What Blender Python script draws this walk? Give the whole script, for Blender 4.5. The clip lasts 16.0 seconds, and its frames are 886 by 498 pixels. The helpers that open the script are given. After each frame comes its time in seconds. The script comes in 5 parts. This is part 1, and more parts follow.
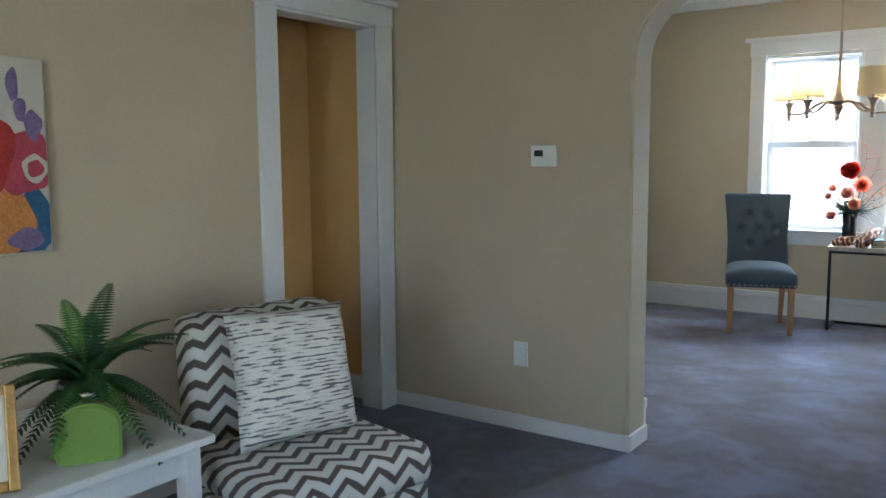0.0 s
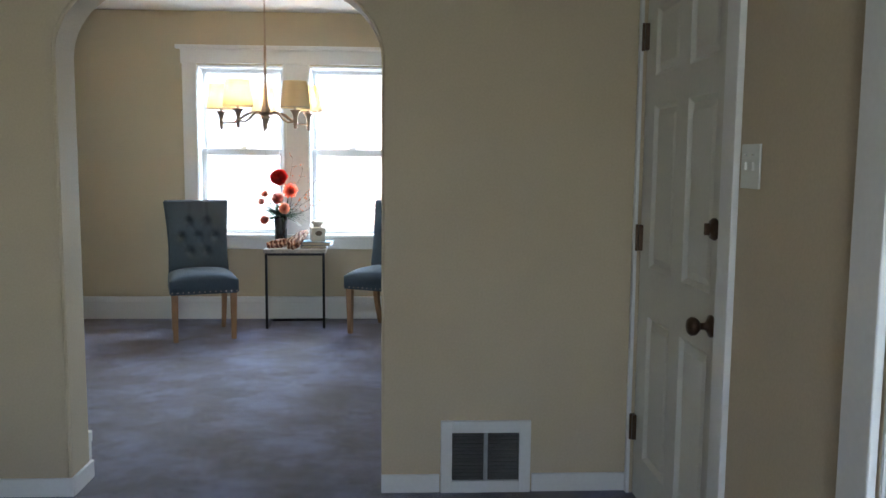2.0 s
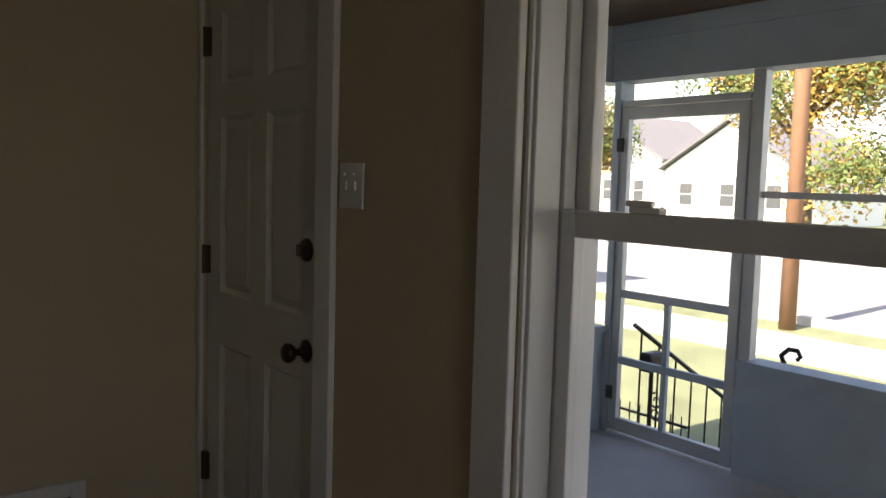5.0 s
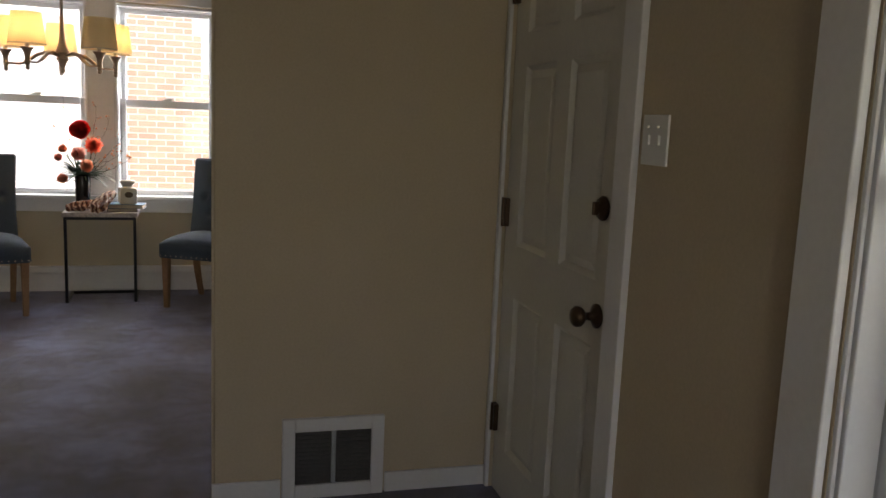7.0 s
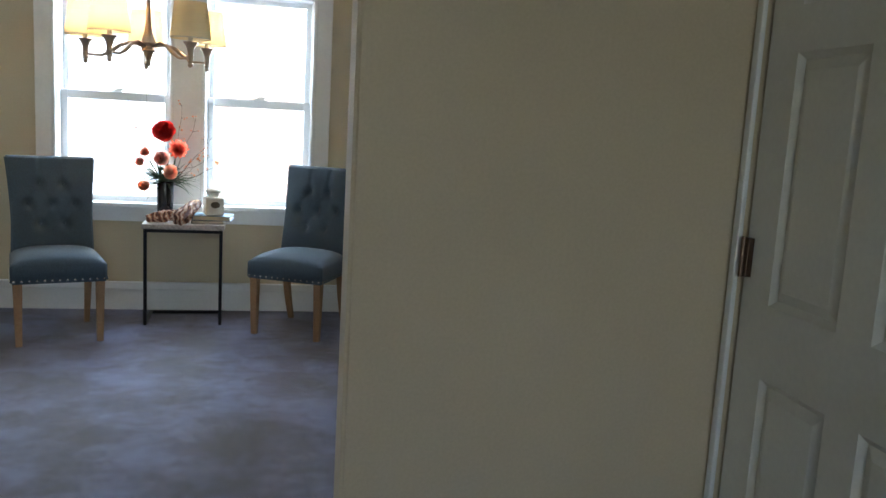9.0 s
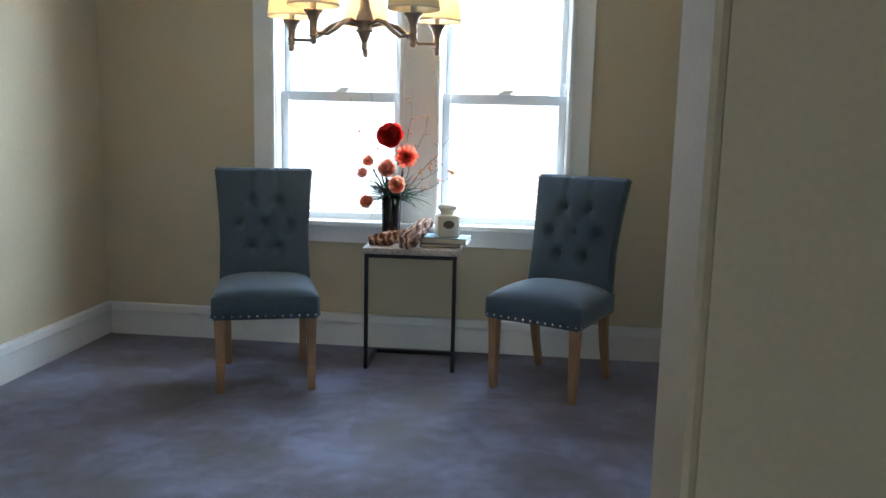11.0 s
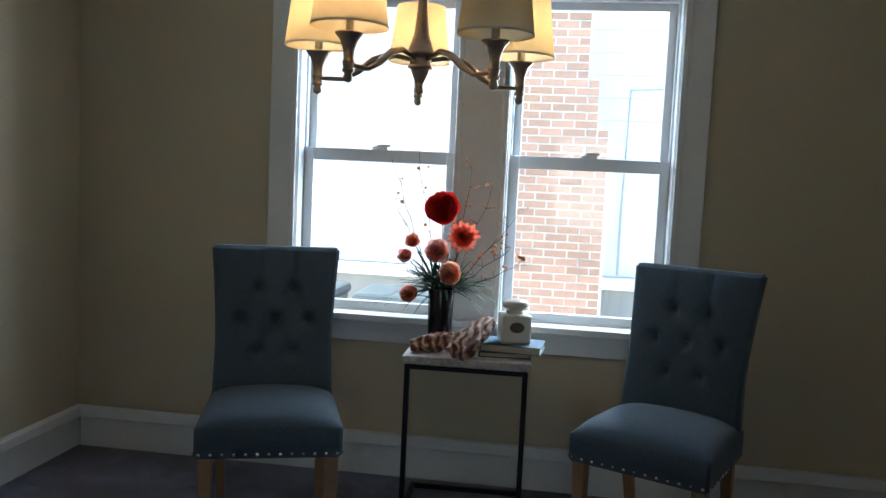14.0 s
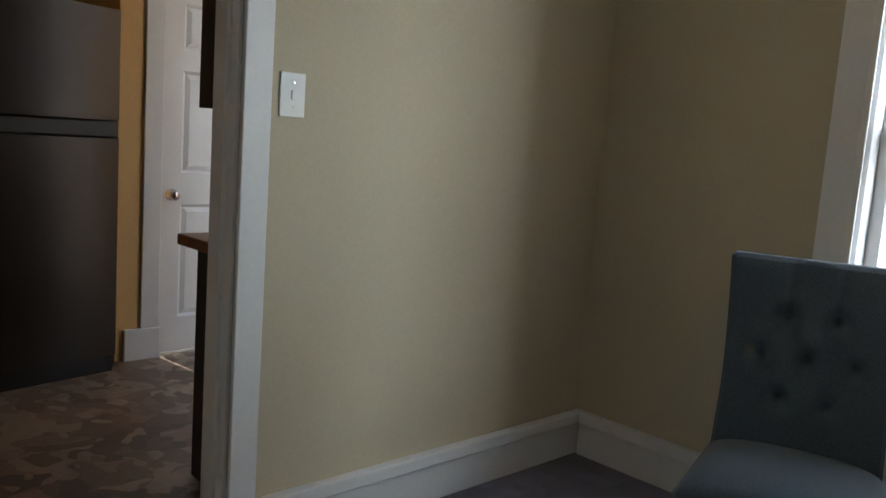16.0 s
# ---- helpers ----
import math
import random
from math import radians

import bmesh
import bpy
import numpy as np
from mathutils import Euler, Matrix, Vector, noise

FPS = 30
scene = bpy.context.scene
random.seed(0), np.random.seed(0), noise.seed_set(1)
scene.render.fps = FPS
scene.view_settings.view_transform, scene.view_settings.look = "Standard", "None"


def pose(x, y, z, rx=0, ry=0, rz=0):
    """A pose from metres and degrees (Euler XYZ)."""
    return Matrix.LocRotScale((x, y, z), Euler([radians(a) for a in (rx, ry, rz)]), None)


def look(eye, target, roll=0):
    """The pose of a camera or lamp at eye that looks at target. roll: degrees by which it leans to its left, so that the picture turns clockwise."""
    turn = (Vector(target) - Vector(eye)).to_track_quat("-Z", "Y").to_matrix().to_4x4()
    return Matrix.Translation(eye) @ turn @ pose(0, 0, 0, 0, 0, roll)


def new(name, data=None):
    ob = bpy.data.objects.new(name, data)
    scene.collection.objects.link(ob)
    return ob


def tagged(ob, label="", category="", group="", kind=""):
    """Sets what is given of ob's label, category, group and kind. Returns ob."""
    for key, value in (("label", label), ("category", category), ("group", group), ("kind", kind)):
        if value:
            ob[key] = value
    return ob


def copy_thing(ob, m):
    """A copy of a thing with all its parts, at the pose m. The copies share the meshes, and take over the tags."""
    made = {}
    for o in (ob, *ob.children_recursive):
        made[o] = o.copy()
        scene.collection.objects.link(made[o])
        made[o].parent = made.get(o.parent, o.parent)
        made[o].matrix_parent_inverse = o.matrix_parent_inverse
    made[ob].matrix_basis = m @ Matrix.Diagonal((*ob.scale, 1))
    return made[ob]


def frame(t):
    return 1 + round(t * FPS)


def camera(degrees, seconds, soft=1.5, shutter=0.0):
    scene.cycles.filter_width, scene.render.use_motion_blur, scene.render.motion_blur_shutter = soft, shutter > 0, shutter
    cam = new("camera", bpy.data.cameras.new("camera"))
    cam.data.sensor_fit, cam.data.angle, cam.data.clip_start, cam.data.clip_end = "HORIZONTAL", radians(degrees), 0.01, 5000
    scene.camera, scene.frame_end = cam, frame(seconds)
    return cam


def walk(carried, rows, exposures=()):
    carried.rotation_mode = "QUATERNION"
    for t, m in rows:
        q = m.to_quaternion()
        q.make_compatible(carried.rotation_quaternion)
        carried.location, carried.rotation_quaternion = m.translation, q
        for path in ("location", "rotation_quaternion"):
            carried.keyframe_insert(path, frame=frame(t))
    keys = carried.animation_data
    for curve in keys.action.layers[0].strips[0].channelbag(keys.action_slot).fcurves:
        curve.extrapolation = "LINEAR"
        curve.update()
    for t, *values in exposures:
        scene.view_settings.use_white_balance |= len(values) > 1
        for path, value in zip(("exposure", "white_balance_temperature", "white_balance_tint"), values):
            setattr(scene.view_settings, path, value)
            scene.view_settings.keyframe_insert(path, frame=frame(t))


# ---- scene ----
cam = camera(56.9, 16.0)
PATH = [
    (0, (1.373, -3.381, 1.324), (0.229, -1.756, 1.1), -0.4),
    (0.5, (1.368, -3.369, 1.417), (0.258, -1.726, 1.156), 0.1),
    (1, (1.327, -3.332, 1.422), (0.547, -1.509, 1.162), 0.9),
    (1.5, (1.354, -3.327, 1.37), (1.006, -1.371, 1.136), 0.1),
    (2, (1.31, -3.214, 1.342), (1.412, -1.228, 1.128), 0.5),
    (2.5, (1.335, -3.146, 1.371), (1.733, -1.197, 1.167), -0.2),
    (3, (1.25, -3.06, 1.36), (1.974, -1.2, 1.187), 0.1),
    (3.5, (1.128, -2.994, 1.366), (2.231, -1.335, 1.191), 0.9),
    (3.7, (1.106, -2.936, 1.328), (2.336, -1.367, 1.174), 1.8),
    (5.8, (1.148, -2.911, 1.367), (2.298, -1.286, 1.171), 1.2),
    (6, (1.143, -2.918, 1.365), (2.213, -1.239, 1.176), 1.4),
    (6.5, (1.189, -2.876, 1.372), (1.986, -1.051, 1.188), 1.5),
    (7, (1.248, -2.804, 1.352), (1.782, -0.901, 1.049), 2.5),
    (7.5, (1.22, -2.69, 1.348), (1.657, -0.769, 1.0), 2.1),
    (8, (1.145, -2.479, 1.364), (1.572, -0.555, 1.024), 2.6),
    (8.2, (1.112, -2.392, 1.356), (1.536, -0.465, 1.029), 2.9),
    (10.3, (1.042, -1.107, 1.329), (1.045, 0.87, 1.026), 2.4),
    (10.5, (0.987, -0.992, 1.304), (0.871, 0.981, 0.997), 1.9),
    (11, (1.077, -0.77, 1.269), (0.861, 1.195, 0.965), 1.4),
    (11.5, (1.04, -0.559, 1.311), (0.813, 1.407, 1.02), 1.4),
    (12, (0.907, -0.356, 1.268), (0.588, 1.606, 1.048), 1.8),
    (12.5, (0.875, -0.191, 1.211), (0.325, 1.717, 0.975), 1.4),
    (13, (0.881, -0.049, 1.262), (0.542, 1.913, 1.071), 2.1),
    (13.5, (0.803, 0.081, 1.29), (0.624, 2.068, 1.151), 2.7),
    (14, (0.797, 0.233, 1.317), (0.513, 2.205, 1.145), 2.7),
    (14.5, (0.805, 0.41, 1.294), (0.278, 2.33, 1.109), 2.6),
    (15, (0.753, 0.609, 1.29), (-0.076, 2.418, 1.087), 3.0),
    (15.5, (0.742, 0.745, 1.287), (-0.436, 2.347, 1.068), 3.7),
    (16, (0.645, 0.92, 1.296), (-0.797, 2.279, 1.026), 4.1),
]
EXPO = [(0, 3.85, 5900, 7), (0.7, 3.85, 5900, 7), (1.5, 3.8, 6050, 8), (2.5, 3.35, 6450, 11), (3.0, 2.75, 6800, 13), (3.5, 2.2, 7600, 17), (5.8, 1.8, 8100, 21), (6.5, 1.9, 8300, 22), (7.0, 2.6, 8000, 19), (7.5, 3.25, 7300, 16), (8.2, 3.5, 6500, 10), (10.3, 3.5, 6100, 6), (11, 3.3, 6050, 6), (12, 2.95, 6100, 6), (12.5, 2.65, 6100, 6), (13.5, 2.3, 6050, 5), (14.5, 2.1, 5950, 5), (15.5, 1.72, 6000, 4), (16, 2.3, 6900, 10)]
walk(cam, [(t, look(eye, target, roll)) for t, eye, target, roll in PATH], EXPO)

# world, sun, exposure
world = bpy.data.worlds.new("world")
scene.world = world
world.use_nodes = True
wn = world.node_tree
sky = wn.nodes.new("ShaderNodeTexSky")
sky.sky_type = "NISHITA"
sky.sun_disc = False
sky.sun_elevation = radians(45)
sky.sun_rotation = radians(265)
wn.nodes["Background"].inputs[1].default_value = 0.15
wn.links.new(sky.outputs[0], wn.nodes["Background"].inputs[0])
sun = new("sun", bpy.data.lights.new("sun", "SUN"))
sun.data.energy, sun.data.angle, sun.data.color = 5.0, radians(0.5), (1, 0.95, 0.88)
az, el = radians(265), radians(45)
sun.matrix_world = look((0, 0, 20), (-math.sin(az) * math.cos(el), -math.cos(az) * math.cos(el), 20 - math.sin(el)))




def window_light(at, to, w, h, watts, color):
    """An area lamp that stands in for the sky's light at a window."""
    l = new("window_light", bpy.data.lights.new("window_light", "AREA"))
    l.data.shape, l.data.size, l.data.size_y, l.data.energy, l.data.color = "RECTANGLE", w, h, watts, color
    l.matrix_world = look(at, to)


window_light((0.46, 4.9, 3.2), (0.3, 2.6, 0.4), 2.6, 1.3, 12, (0.68, 0.83, 1.0))
window_light((1.7, 4.75, 1.9), (-1.3, 1.7, 1.2), 1.6, 1.5, 36, (0.74, 0.88, 1.0))
window_light((-0.8, 4.75, 1.9), (2.2, 1.7, 1.2), 1.4, 1.5, 12, (0.74, 0.88, 1.0))
# Fill lamp in the added, unseen back window; brightens the living room.
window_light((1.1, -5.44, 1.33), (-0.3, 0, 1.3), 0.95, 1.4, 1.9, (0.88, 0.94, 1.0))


# materials
def base(name, color, rough=0.6, metal=0.0, vary=0.12, scale=8.0, fine=120.0, bump=0.1, dist=0.002, sheen=0.0, spec=0.5, coords="Object"):
    """A principled material with colour that varies at two scales and a fine relief."""
    m = bpy.data.materials.new(name)
    m.use_nodes = True
    t = m.node_tree
    p = t.nodes["Principled BSDF"]
    p.inputs["Roughness"].default_value = rough
    p.inputs["Metallic"].default_value = metal
    p.inputs["Specular IOR Level"].default_value = spec
    p.inputs["Sheen Weight"].default_value = sheen
    co = t.nodes.new("ShaderNodeTexCoord")
    n1, n2 = t.nodes.new("ShaderNodeTexNoise"), t.nodes.new("ShaderNodeTexNoise")
    n1.inputs["Scale"].default_value, n2.inputs["Scale"].default_value = scale, fine
    n1.inputs["Detail"].default_value = 5
    for n in (n1, n2):
        t.links.new(co.outputs[coords], n.inputs["Vector"])
    add = t.nodes.new("ShaderNodeMath")
    add.operation = "ADD"
    t.links.new(n1.outputs[0], add.inputs[0])
    t.links.new(n2.outputs[0], add.inputs[1])
    ramp = t.nodes.new("ShaderNodeMapRange")
    ramp.inputs["From Min"].default_value, ramp.inputs["From Max"].default_value = 0.7, 1.3
    ramp.inputs["To Min"].default_value, ramp.inputs["To Max"].default_value = 1 - vary, 1 + vary
    t.links.new(add.outputs[0], ramp.inputs["Value"])
    mul = t.nodes.new("ShaderNodeVectorMath")
    mul.operation = "SCALE"
    mul.inputs[0].default_value = color[:3]
    t.links.new(ramp.outputs[0], mul.inputs["Scale"])
    t.links.new(mul.outputs[0], p.inputs["Base Color"])
    bp = t.nodes.new("ShaderNodeBump")
    bp.inputs["Strength"].default_value, bp.inputs["Distance"].default_value = bump, dist
    t.links.new(n2.outputs[0], bp.inputs["Height"])
    t.links.new(bp.outputs[0], p.inputs["Normal"])
    return m



WALL = base("tan_wall_paint", (0.56, 0.465, 0.335), 0.7, vary=0.05, scale=2, fine=110, bump=0.25, dist=0.001)
WALLD = base("beige_wall_paint", (0.55, 0.475, 0.34), 0.7, vary=0.05, scale=2, fine=110, bump=0.25, dist=0.001)
# Ochre paint, its value raised to hold the closet's warm bulb light.
OCHRE = base("ochre_paint_warm_lit", (0.74, 0.46, 0.19), 0.7, vary=0.06, scale=2, fine=110, bump=0.25, dist=0.001)
WHITE = base("white_trim_paint", (0.76, 0.76, 0.76), 0.35, vary=0.03, scale=5, fine=60, bump=0.08, dist=0.001)
VINYL = base("white_sash_vinyl", (0.74, 0.75, 0.77), 0.3, vary=0.02, bump=0.02)
DOORM = base("off_white_door_paint", (0.66, 0.65, 0.60), 0.4, vary=0.04, scale=4, fine=70, bump=0.12, dist=0.001)
CEIL = base("ceiling_paint", (0.8, 0.79, 0.77), 0.85, vary=0.03)
OAK = base("weathered_oak", (0.30, 0.17, 0.085), 0.5, vary=0.25, scale=6, fine=150)
BLACK = base("black_metal", (0.018, 0.018, 0.02), 0.35, metal=0.7)
BRONZE = base("oiled_bronze", (0.10, 0.065, 0.045), 0.35, metal=0.9)
NICKEL = base("antique_nickel", (0.42, 0.32, 0.25), 0.3, metal=1.0, vary=0.1)
CHROME = base("polished_chrome", (0.7, 0.7, 0.7), 0.12, metal=1.0)
STAIN = base("dark_stainless_steel", (0.055, 0.048, 0.045), 0.32, metal=0.8, vary=0.08, scale=3)
DARK = base("black_plastic", (0.012, 0.012, 0.012), 0.4)
CABM = base("espresso_cabinet", (0.02, 0.012, 0.008), 0.45)
WOODTOP = base("cherry_worktop", (0.22, 0.08, 0.03), 0.4, vary=0.25)
PLASTIC = base("white_plastic", (0.78, 0.78, 0.75), 0.35, vary=0.02)
MORTAR = base("pale_mortar", (0.80, 0.78, 0.74), 0.9)
GREYP = base("blue_grey_porch_paint", (0.32, 0.39, 0.45), 0.6, vary=0.08)
ALU = base("grey_aluminium_frame", (0.42, 0.45, 0.47), 0.45, metal=0.3)
CONC = base("porch_concrete", (0.36, 0.37, 0.38), 0.85, vary=0.15, scale=3, bump=0.3)
SIDING = base("white_siding", (0.80, 0.81, 0.82), 0.55, vary=0.03)
SIDEBLUE = base("pale_blue_siding", (0.45, 0.5, 0.55), 0.6, vary=0.05)
ROOFM = base("grey_shingle", (0.16, 0.16, 0.17), 0.9, vary=0.25, scale=3, fine=30)
GRASS = base("lawn_green", (0.17, 0.20, 0.11), 0.95, vary=0.35, scale=1.5, fine=40, bump=0.6, dist=0.02)
ASPH = base("street_asphalt", (0.24, 0.24, 0.24), 0.9, vary=0.15, scale=1, fine=60)
PAVE = base("pale_sidewalk", (0.42, 0.41, 0.39), 0.85, vary=0.1)
POLE = base("brown_utility_pole", (0.24, 0.13, 0.075), 0.85, vary=0.2)
BARK = base("tree_bark", (0.10, 0.075, 0.055), 0.9, vary=0.3)
PORCHWOOD = base("stained_porch_boards", (0.11, 0.055, 0.03), 0.6, vary=0.3, scale=3)
WPAINT = base("white_table_paint", (0.66, 0.65, 0.63), 0.45, vary=0.05)
GREEN = base("lime_glazed_ceramic", (0.17, 0.27, 0.06), 0.3, vary=0.06)
POTM = base("pale_blue_glaze", (0.55, 0.66, 0.74), 0.25)
GOLD = base("antique_gold_frame", (0.42, 0.25, 0.09), 0.4, metal=0.6, vary=0.2)
CANVAS = base("primed_canvas", (0.62, 0.57, 0.47), 0.8, vary=0.1, fine=500)
CERAM = base("cream_ceramic", (0.72, 0.69, 0.60), 0.25, vary=0.03)
LABELM = base("brown_oval_label", (0.10, 0.07, 0.04), 0.5)
BLUECOVER = base("slate_blue_cover", (0.12, 0.19, 0.27), 0.6)
PAGES = base("cream_pages", (0.58, 0.52, 0.42), 0.85, fine=400)
GLAZEB = base("black_vase_glaze", (0.01, 0.01, 0.012), 0.2)
SLATE = base("whitewashed_slab", (0.42, 0.38, 0.36), 0.6, vary=0.35, scale=14, fine=60)
BINM = base("dark_bin_plastic", (0.05, 0.07, 0.08), 0.5)


def ramped(name, stops, maker, rough=0.8, bump=0.2, dist=0.002, sheen=0.0):
    """A principled material whose colour is a ramp over the value that maker builds from the object's coordinates."""
    m = bpy.data.materials.new(name)
    m.use_nodes = True
    t = m.node_tree
    p = t.nodes["Principled BSDF"]
    p.inputs["Roughness"].default_value = rough
    p.inputs["Sheen Weight"].default_value = sheen
    co = t.nodes.new("ShaderNodeTexCoord")
    val = maker(t, co.outputs["Object"])
    r = t.nodes.new("ShaderNodeValToRGB")
    while len(r.color_ramp.elements) < len(stops):
        r.color_ramp.elements.new(0.5)
    for e, (pos, c) in zip(r.color_ramp.elements, stops):
        e.position, e.color = pos, (*c, 1)
    t.links.new(val, r.inputs[0])
    t.links.new(r.outputs[0], p.inputs["Base Color"])
    n = t.nodes.new("ShaderNodeTexNoise")
    n.inputs["Scale"].default_value = 350
    t.links.new(co.outputs["Object"], n.inputs["Vector"])
    b = t.nodes.new("ShaderNodeBump")
    b.inputs["Strength"].default_value, b.inputs["Distance"].default_value = bump, dist
    t.links.new(n.outputs[0], b.inputs["Height"])
    t.links.new(b.outputs[0], p.inputs["Normal"])
    return m


def math_node(t, op, a, b=None, c=None):
    n = t.nodes.new("ShaderNodeMath")
    n.operation = op
    for i, v in enumerate((a, b, c)):
        if v is None:
            continue
        if isinstance(v, (int, float)):
            n.inputs[i].default_value = v
        else:
            t.links.new(v, n.inputs[i])
    return n.outputs[0]


def noise_val(t, vec, scale, detail=3, stretch=None):
    n = t.nodes.new("ShaderNodeTexNoise")
    n.inputs["Scale"].default_value, n.inputs["Detail"].default_value = scale, detail
    if stretch:
        mp = t.nodes.new("ShaderNodeMapping")
        mp.inputs["Scale"].default_value = stretch
        t.links.new(vec, mp.inputs[0])
        vec = mp.outputs[0]
    t.links.new(vec, n.inputs["Vector"])
    return n.outputs[0]


def carpet_value(t, vec):
    a = noise_val(t, vec, 2.6, 4)
    b = noise_val(t, vec, 14, 3)
    c = noise_val(t, vec, 260, 2)
    s = math_node(t, "ADD", math_node(t, "MULTIPLY", a, 0.62), math_node(t, "MULTIPLY", b, 0.22))
    return math_node(t, "ADD", s, math_node(t, "MULTIPLY", c, 0.16))


CARPET = ramped("grey_violet_carpet", [(0.40, (0.062, 0.046, 0.062)), (0.49, (0.098, 0.090, 0.150)), (0.60, (0.175, 0.185, 0.33))], carpet_value, 0.95, 0.8, 0.006, sheen=0.4)


def chevron_value(t, vec):
    sp = t.nodes.new("ShaderNodeSeparateXYZ")
    t.links.new(vec, sp.inputs[0])
    zig = math_node(t, "PINGPONG", sp.outputs[1], 0.058)
    v = math_node(t, "ADD", math_node(t, "SUBTRACT", sp.outputs[0], sp.outputs[2]), math_node(t, "MULTIPLY", zig, 0.9))
    return math_node(t, "PINGPONG", v, 0.034)


CHEVRON = ramped("chevron_fabric", [(0.0, (0.10, 0.075, 0.065)), (0.0145, (0.10, 0.075, 0.065)), (0.0158, (0.60, 0.58, 0.54)), (1, (0.62, 0.60, 0.56))], chevron_value, 0.85, 0.25, 0.001)


def script_value(t, vec):
    """Rows of broken handwriting-like lines across the cloth, with a few looser swirls."""
    sp = t.nodes.new("ShaderNodeSeparateXYZ")
    t.links.new(vec, sp.inputs[0])
    wob = math_node(t, "MULTIPLY", noise_val(t, vec, 9, 2), 0.012)
    row = math_node(t, "DIVIDE", math_node(t, "PINGPONG", math_node(t, "ADD", sp.outputs[2], wob), 0.0062), 0.0062)
    broken = noise_val(t, vec, 30, 4, (0.55, 1.0, 3.2))
    fine = noise_val(t, vec, 240, 2, (1.0, 1.0, 0.5))
    gap = math_node(t, "MULTIPLY", math_node(t, "SUBTRACT", 0.52, broken), 5.0)
    return math_node(t, "ADD", math_node(t, "ADD", row, gap), math_node(t, "MULTIPLY", math_node(t, "SUBTRACT", fine, 0.5), 0.8))


SCRIPT = ramped("script_print_linen", [(0.0, (0.13, 0.13, 0.13)), (0.10, (0.28, 0.27, 0.26)), (0.26, (0.54, 0.52, 0.48)), (0.8, (0.66, 0.64, 0.58))], script_value, 0.85, 0.2, 0.001)
BLUE = ramped("teal_grey_linen", [(0.35, (0.040, 0.061, 0.086)), (0.65, (0.060, 0.092, 0.128))], lambda t, v: noise_val(t, v, 220, 3), 0.85, 0.5, 0.001, sheen=0.15)


def scarf_value(t, vec):
    w = t.nodes.new("ShaderNodeTexWave")
    w.inputs["Scale"].default_value, w.inputs["Distortion"].default_value = 9, 6
    w.inputs["Detail"].default_value, w.inputs["Detail Scale"].default_value = 2, 2.5
    t.links.new(vec, w.inputs["Vector"])
    return w.outputs["Fac"]


SCARF = ramped("patterned_scarf", [(0.15, (0.10, 0.03, 0.018)), (0.45, (0.30, 0.10, 0.05)), (0.75, (0.45, 0.22, 0.13)), (0.92, (0.60, 0.44, 0.34))], scarf_value, 0.5, 0.3, 0.002)


def stone_value(t, vec):
    v = t.nodes.new("ShaderNodeTexVoronoi")
    v.inputs["Scale"].default_value = 5
    mp = t.nodes.new("ShaderNodeVectorMath")
    mp.operation = "ADD"
    n = t.nodes.new("ShaderNodeTexNoise")
    n.inputs["Scale"].default_value = 4
    t.links.new(vec, n.inputs["Vector"])
    t.links.new(vec, mp.inputs[0])
    t.links.new(n.outputs["Color"], mp.inputs[1])
    t.links.new(mp.outputs[0], v.inputs["Vector"])
    sp = t.nodes.new("ShaderNodeSeparateColor")
    t.links.new(v.outputs["Color"], sp.inputs[0])
    return math_node(t, "ADD", math_node(t, "MULTIPLY", sp.outputs[0], 0.7), math_node(t, "MULTIPLY", noise_val(t, vec, 22, 4), 0.3))


KFLOOR = ramped("stone_pattern_vinyl", [(0.1, (0.10, 0.065, 0.045)), (0.45, (0.17, 0.115, 0.08)), (0.85, (0.36, 0.28, 0.20))], stone_value, 0.45, 0.1)


def leafmat(name, dark, light):
    return ramped(name, [(0.3, dark), (0.7, light)], lambda t, v: noise_val(t, v, 25, 2), 0.55, 0.15)


FERN = leafmat("fern_green", (0.012, 0.046, 0.012), (0.036, 0.105, 0.022))
FERN2 = leafmat("young_fern_green", (0.06, 0.15, 0.02), (0.11, 0.24, 0.035))
GRASSY = leafmat("spiky_leaf_green", (0.015, 0.045, 0.02), (0.04, 0.09, 0.04))
FOLI = leafmat("autumn_green_foliage", (0.06, 0.10, 0.025), (0.12, 0.17, 0.04))
FOLI2 = leafmat("autumn_gold_foliage", (0.28, 0.19, 0.04), (0.42, 0.28, 0.07))
def petal_mat(name, dark, light):
    """A thin cloth petal that lets some light through."""
    m = leafmat(name, dark, light)
    t = m.node_tree
    p, out = t.nodes["Principled BSDF"], t.nodes["Material Output"]
    tl, mx = t.nodes.new("ShaderNodeBsdfTranslucent"), t.nodes.new("ShaderNodeMixShader")
    t.links.new(p.inputs["Base Color"].links[0].from_socket, tl.inputs[0])
    mx.inputs[0].default_value = 0.65
    t.links.new(p.outputs[0], mx.inputs[1])
    t.links.new(tl.outputs[0], mx.inputs[2])
    t.links.new(mx.outputs[0], out.inputs[0])
    return m


RED = petal_mat("red_petal", (0.42, 0.014, 0.012), (0.62, 0.03, 0.022))
CORAL = petal_mat("coral_petal", (0.60, 0.09, 0.05), (0.75, 0.17, 0.10))
PINK = petal_mat("salmon_petal", (0.84, 0.42, 0.36), (0.90, 0.58, 0.48))
PEACH = petal_mat("peach_petal", (0.84, 0.36, 0.24), (0.90, 0.52, 0.36))
TWIG = base("dark_twig", (0.06, 0.035, 0.03), 0.8)
BERRY = base("orange_bud", (0.80, 0.33, 0.14), 0.6)


